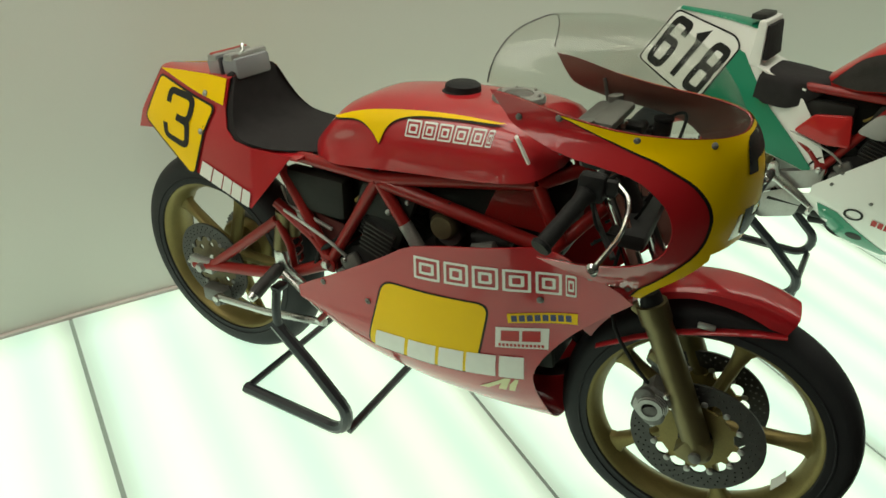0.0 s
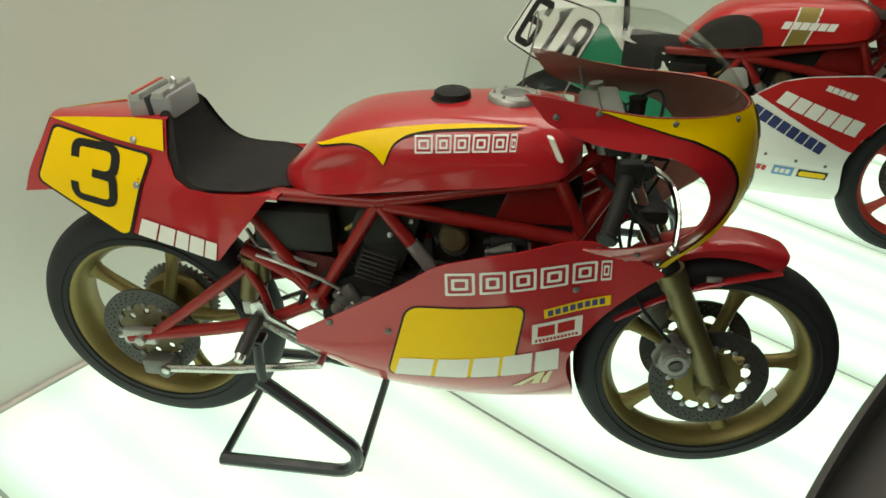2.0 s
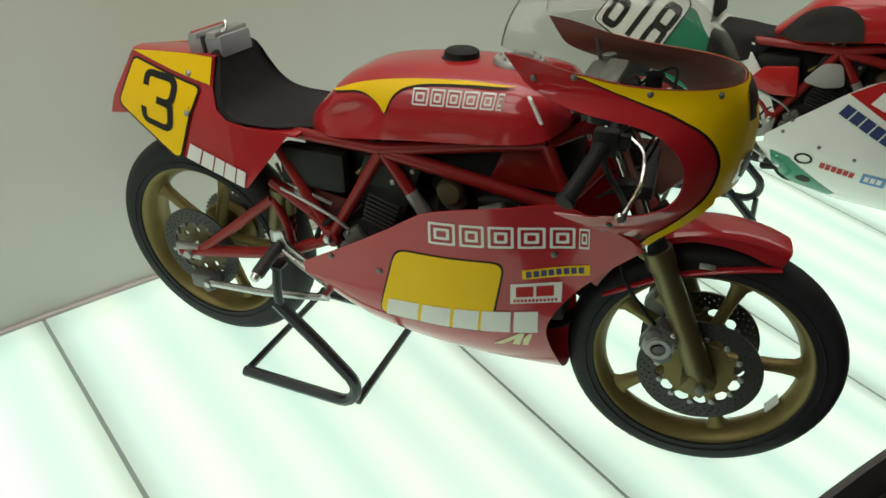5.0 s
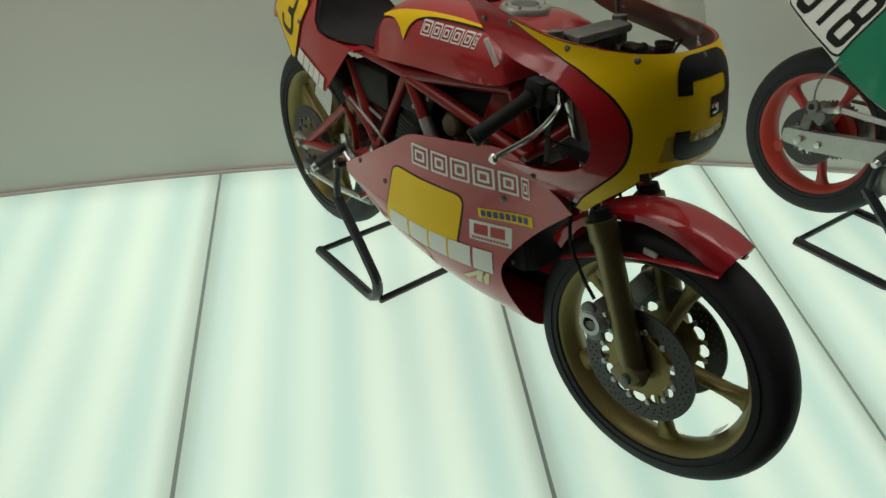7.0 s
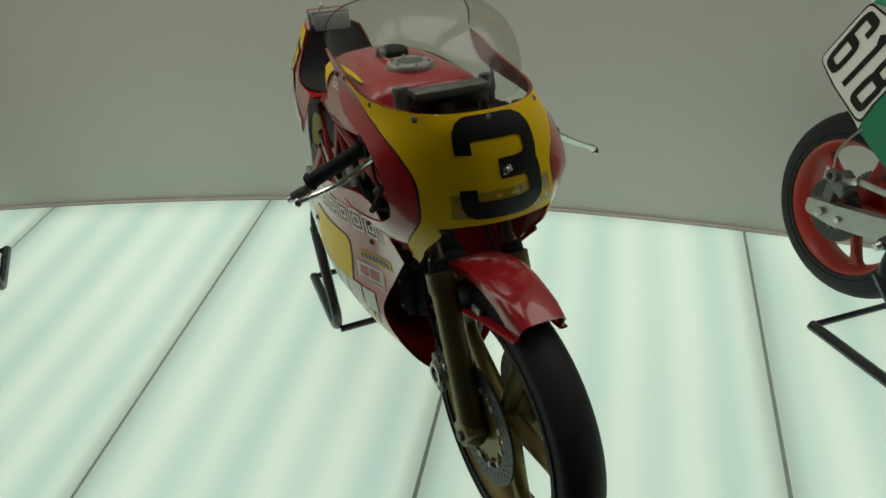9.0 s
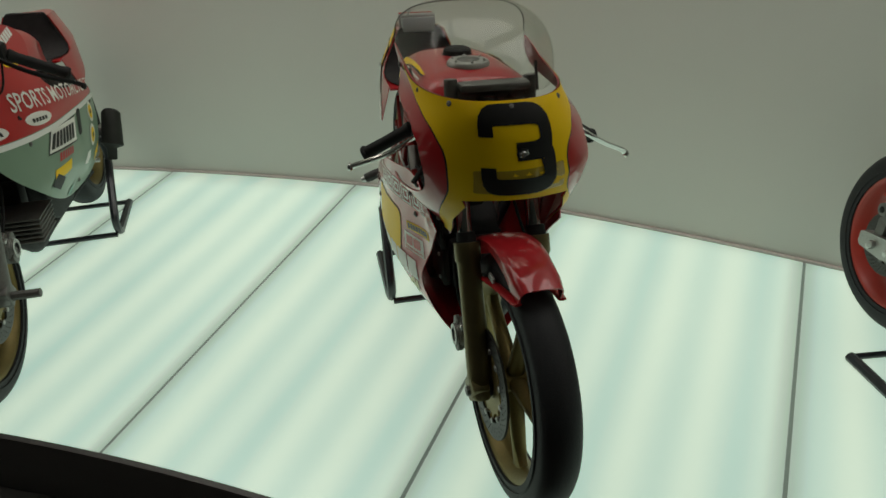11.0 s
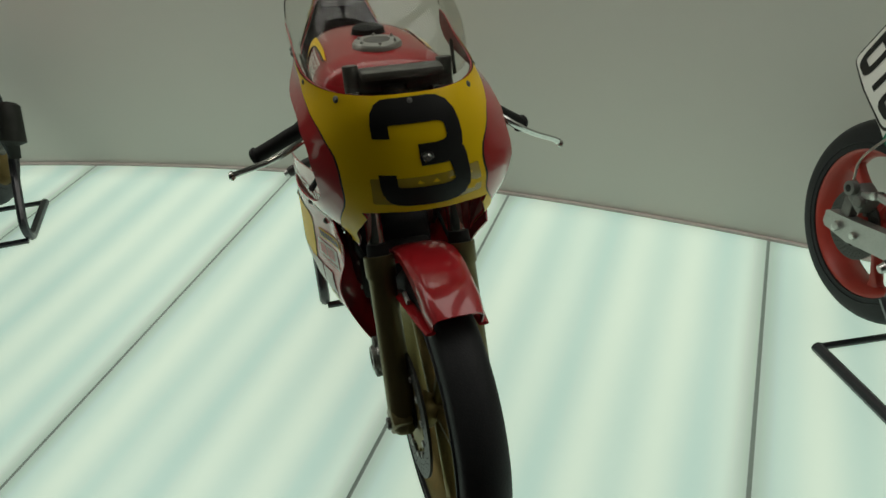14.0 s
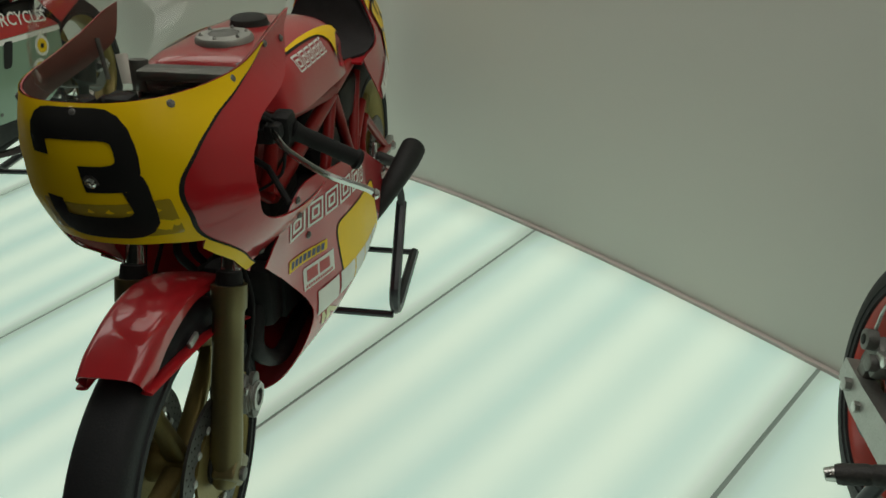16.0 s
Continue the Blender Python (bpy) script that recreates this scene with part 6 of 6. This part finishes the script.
# ---- the red and green racing motorcycle ----
pose_cs = Matrix.Translation((-0.802, -1.455, 0)) @ Matrix.Rotation(radians(5), 4, "Z")
pose_c = Matrix.Translation((-0.745, -1.473, 0.0)) @ Matrix.Rotation(radians(3.5), 4, "Z")
C_W = curve_tab([(-1.10, 0.20), (-0.95, 0.225), (-0.70, 0.238), (-0.40, 0.232), (-0.25, 0.215), (-0.12, 0.18), (0.0, 0.12), (0.06, 0.06)])


def c_side(s):
    """Flank of the third machine's fairing: tucks in below and leans in above."""
    return lambda x, z: Vector((x, s * max(0.02, C_W(x) - 0.9 * max(0.0, 0.52 - z) ** 1.6 * (0.5 + 0.5 * min(1.0, max(0.0, (x + 1.1) / 0.5))) - 0.35 * max(0.0, z - 0.72)), z))


LINE_C = [(-1.02, 0.612), (-0.80, 0.635), (-0.60, 0.652), (-0.44, 0.664), (-0.28, 0.680), (-0.14, 0.694), (-0.04, 0.706), (0.02, 0.716)]


def make_fairing_c(bike):
    low = [(0.02, 0.716), (-0.03, 0.665), (-0.10, 0.575), (-0.22, 0.476), (-0.34, 0.415), (-0.49, 0.372), (-0.66, 0.345), (-0.83, 0.345), (-0.93, 0.39), (-0.99, 0.50), (-1.02, 0.612)]
    red = [(0.02, 0.716), (0.055, 0.78), (0.06, 0.86), (0.02, 0.93), (-0.10, 0.965), (-0.25, 0.985), (-0.42, 0.985), (-0.53, 0.955), (-0.555, 0.91), (-0.50, 0.86), (-0.475, 0.80), (-0.53, 0.750), (-0.63, 0.725), (-0.78, 0.705), (-0.92, 0.665), (-1.02, 0.620)]
    for s in (-1, 1):
        sf = c_side(s)
        lf = part("lower_fairing", wrap(dense(low, 3) + dense(LINE_C, 3)[1:-1], sf, 0.04, thick=0.003), MINT, bike, "pale green lower fairing half")
        uf = part("upper_fairing", wrap(dense(LINE_C, 3) + dense(red, 3)[1:-1], sf, 0.04, thick=0.003), RED_B, bike, "red upper fairing half")
        if s < 0:
            continue

        def flip(tl, tr, br, bl):
            return quad_place(tl, tr, br, bl)
        decal("white_line", dense([(x, z - 0.002) for x, z in LINE_C], 3) + dense([(x, z - 0.020) for x, z in reversed(LINE_C)], 3), sf, WHITE, lf, 0.0016, "white dividing line")
        part("team_mark", letters("SPORTS MOTORCYCLES", sf, flip((-0.215, 0.815), (-0.93, 0.690), (-0.94, 0.644), (-0.19, 0.762)), 0.0022, 0.04), DECAL_W, uf, "white words SPORTS MOTORCYCLES")
        for cx, cz, w, h in ((-0.30, 0.712, 0.085, 0.021), (-0.075, 0.735, 0.055, 0.020)):
            ov = decal("white_oval", [(cx + w * math.cos(t * math.pi / 10), cz + 0.16 * (cx + w * math.cos(t * math.pi / 10) - cx) + h * math.sin(t * math.pi / 10)) for t in range(20)], sf, DECAL_W, uf, 0.0016, "white oval sponsor badge")
            part("badge_block", word_bars(sf, flip((cx + w * 0.6, cz + 0.012), (cx - w * 0.6, cz - 0.004), (cx - w * 0.6, cz - 0.016), (cx + w * 0.6, cz)), 5, 0.0024, 0.25), BLACK, ov)
        lab = decal("oil_label", [(-0.343, 0.655), (-0.605, 0.624), (-0.555, 0.552), (-0.285, 0.595)], sf, DECAL_W, lf, 0.0022, "white oil-brand label with dark edge")
        decal("label_edge", [(-0.337, 0.660), (-0.612, 0.628), (-0.558, 0.546), (-0.277, 0.591)], sf, BLACK, lf, 0.0014)
        part("label_block", word_bars(sf, flip((-0.345, 0.642), (-0.580, 0.612), (-0.545, 0.565), (-0.302, 0.602)), 7, 0.0030, 0.2), BLACK, lab)
        part("red_mark", word_bars(sf, flip((-0.36, 0.572), (-0.51, 0.548), (-0.49, 0.526), (-0.34, 0.548)), 6, 0.0016, 0.25), RED_B, lf, "small red mark as blocks")
        decal("yellow_mark", [(-0.29, 0.535), (-0.45, 0.520), (-0.43, 0.490), (-0.27, 0.503)], sf, YELLOW, lf, 0.0016, "small yellow mark")
        decal("black_diamond", [(-0.24, 0.500), (-0.30, 0.520), (-0.355, 0.486), (-0.30, 0.464)], sf, BLACK, lf, 0.0020, "black diamond mark")
        decal("corner_mark", [(-0.40, 0.420), (-0.46, 0.425), (-0.44, 0.395), (-0.38, 0.405)], sf, GREEN, lf, 0.0018, "dark green corner mark")
        for cx, cz, r in ((-0.855, 0.570, 0.048), (-0.80, 0.492, 0.052)):
            bd = decal("white_badge", [(cx + r * math.cos(t * math.pi / 10), cz + 0.8 * r * math.sin(t * math.pi / 10)) for t in range(20)], sf, DECAL_W, lf, 0.0014, "white ringed round badge")
            decal("yellow_badge", [(cx + r * 0.7 * math.cos(t * math.pi / 10), cz + 0.56 * r * math.sin(t * math.pi / 10)) for t in range(20)], sf, YELLOW, bd, 0.0022)
            decal("badge_dot", [(cx + r * 0.3 * math.cos(t * math.pi / 5), cz + 0.2 * r * math.sin(t * math.pi / 5)) for t in range(10)], sf, BLACK, bd, 0.0030)
        decal("wreath_mark", [(-0.68, 0.460), (-0.74, 0.452), (-0.73, 0.425), (-0.68, 0.415), (-0.63, 0.430)], sf, DECAL_W, lf, 0.0016, "white wreath mark")
        decal("yellow_flash", [(-0.85, 0.415), (-0.93, 0.425), (-0.90, 0.385), (-0.82, 0.375)], sf, YELLOW, lf, 0.0016, "yellow corner mark")
        decal("cooling_slot", rounded([(-0.645, 0.638), (-0.695, 0.632), (-0.645, 0.548), (-0.60, 0.552)], 0.016), sf, BLACK, lf, 0.0020, "dark upright slot")
        decal("yellow_oval", [(-0.375 + 0.070 * math.cos(t * math.pi / 10), 0.885 + 0.022 * math.sin(t * math.pi / 10)) for t in range(20)], sf, YELLOW, uf, 0.0016, "yellow oval sponsor badge")
        part("name_block", word_bars(sf, flip((-0.36, 0.945), (-0.50, 0.965), (-0.50, 0.940), (-0.36, 0.920)), 6, 0.0016, 0.2), DECAL_W, uf, "white lettering as plain bars")
        surf_bolts(lf, sf, [(-0.55, 0.40), (-0.90, 0.60), (-0.20, 0.66)], ALU_DK)
    rings = []
    for i in range(13):
        z = 0.72 + 0.24 * i / 12
        rings.append([Vector((0.045 + 0.075 * math.cos(a) - 0.10 * abs(z - 0.82), 0.07 * math.sin(a) * 1.15, z)) for a in [math.pi * (j / 12 - 0.5) for j in range(13)]])
    part("nose_cone", loft(rings, False), RED_B, bike, "red rounded nose")
    part("windscreen", screen_mesh()[0], CLEAR, bike, "clear acrylic bubble screen")


bike_c = thing("racing_motorcycle", "red and pale green vintage racing motorcycle on a paddock stand", "motorcycle", pose_c, group="racing motorcycles on the platform")
STYLE_C = dict(hugger=BOX, fork=ALU_DK, wheel=GOLD, swingarm=ENGINE, frame=ENGINE, tank=RED_B, tail=RED_B, upper=RED_B, belly=MINT, steer=0, no_fairing=True, own_silencer=True, bar_lift=0.014, bar_wide=0.03, lead=0.085, size=1.08, nut=0.10, lever=GRIP)
m_c = make_front(bike_c, STYLE_C)
make_rear(bike_c, STYLE_C)
make_chassis(bike_c, STYLE_C)
tank_c, tail_c, up_c, low_c, scr_c = make_body(bike_c, STYLE_C)
make_fairing_c(bike_c)
part("front_mudguard", fender_mesh(m_c), RED_B, bike_c)
st_c = make_stand(pose_cs, "paddock stands")
part("megaphone", tube([(-1.030, 0.226, 0.300), (-1.042, 0.232, 0.348), (-1.050, 0.236, 0.362), (-1.055, 0.238, 0.375), (-1.083, 0.244, 0.430), (-1.112, 0.250, 0.488), (-1.118, 0.252, 0.497)], [0.020, 0.022, 0.047, 0.045, 0.042, 0.039, 0.028], 18), BOX, bike_c, "black exhaust megaphone end")
for k in range(6):
    part("cylinder_fin", block((-0.24 - 0.004 * k, 0.08, 0.345 + 0.014 * k), (0.16, 0.17, 0.006), 0.0025), ALU_DK, bike_c, "finned front cylinder")
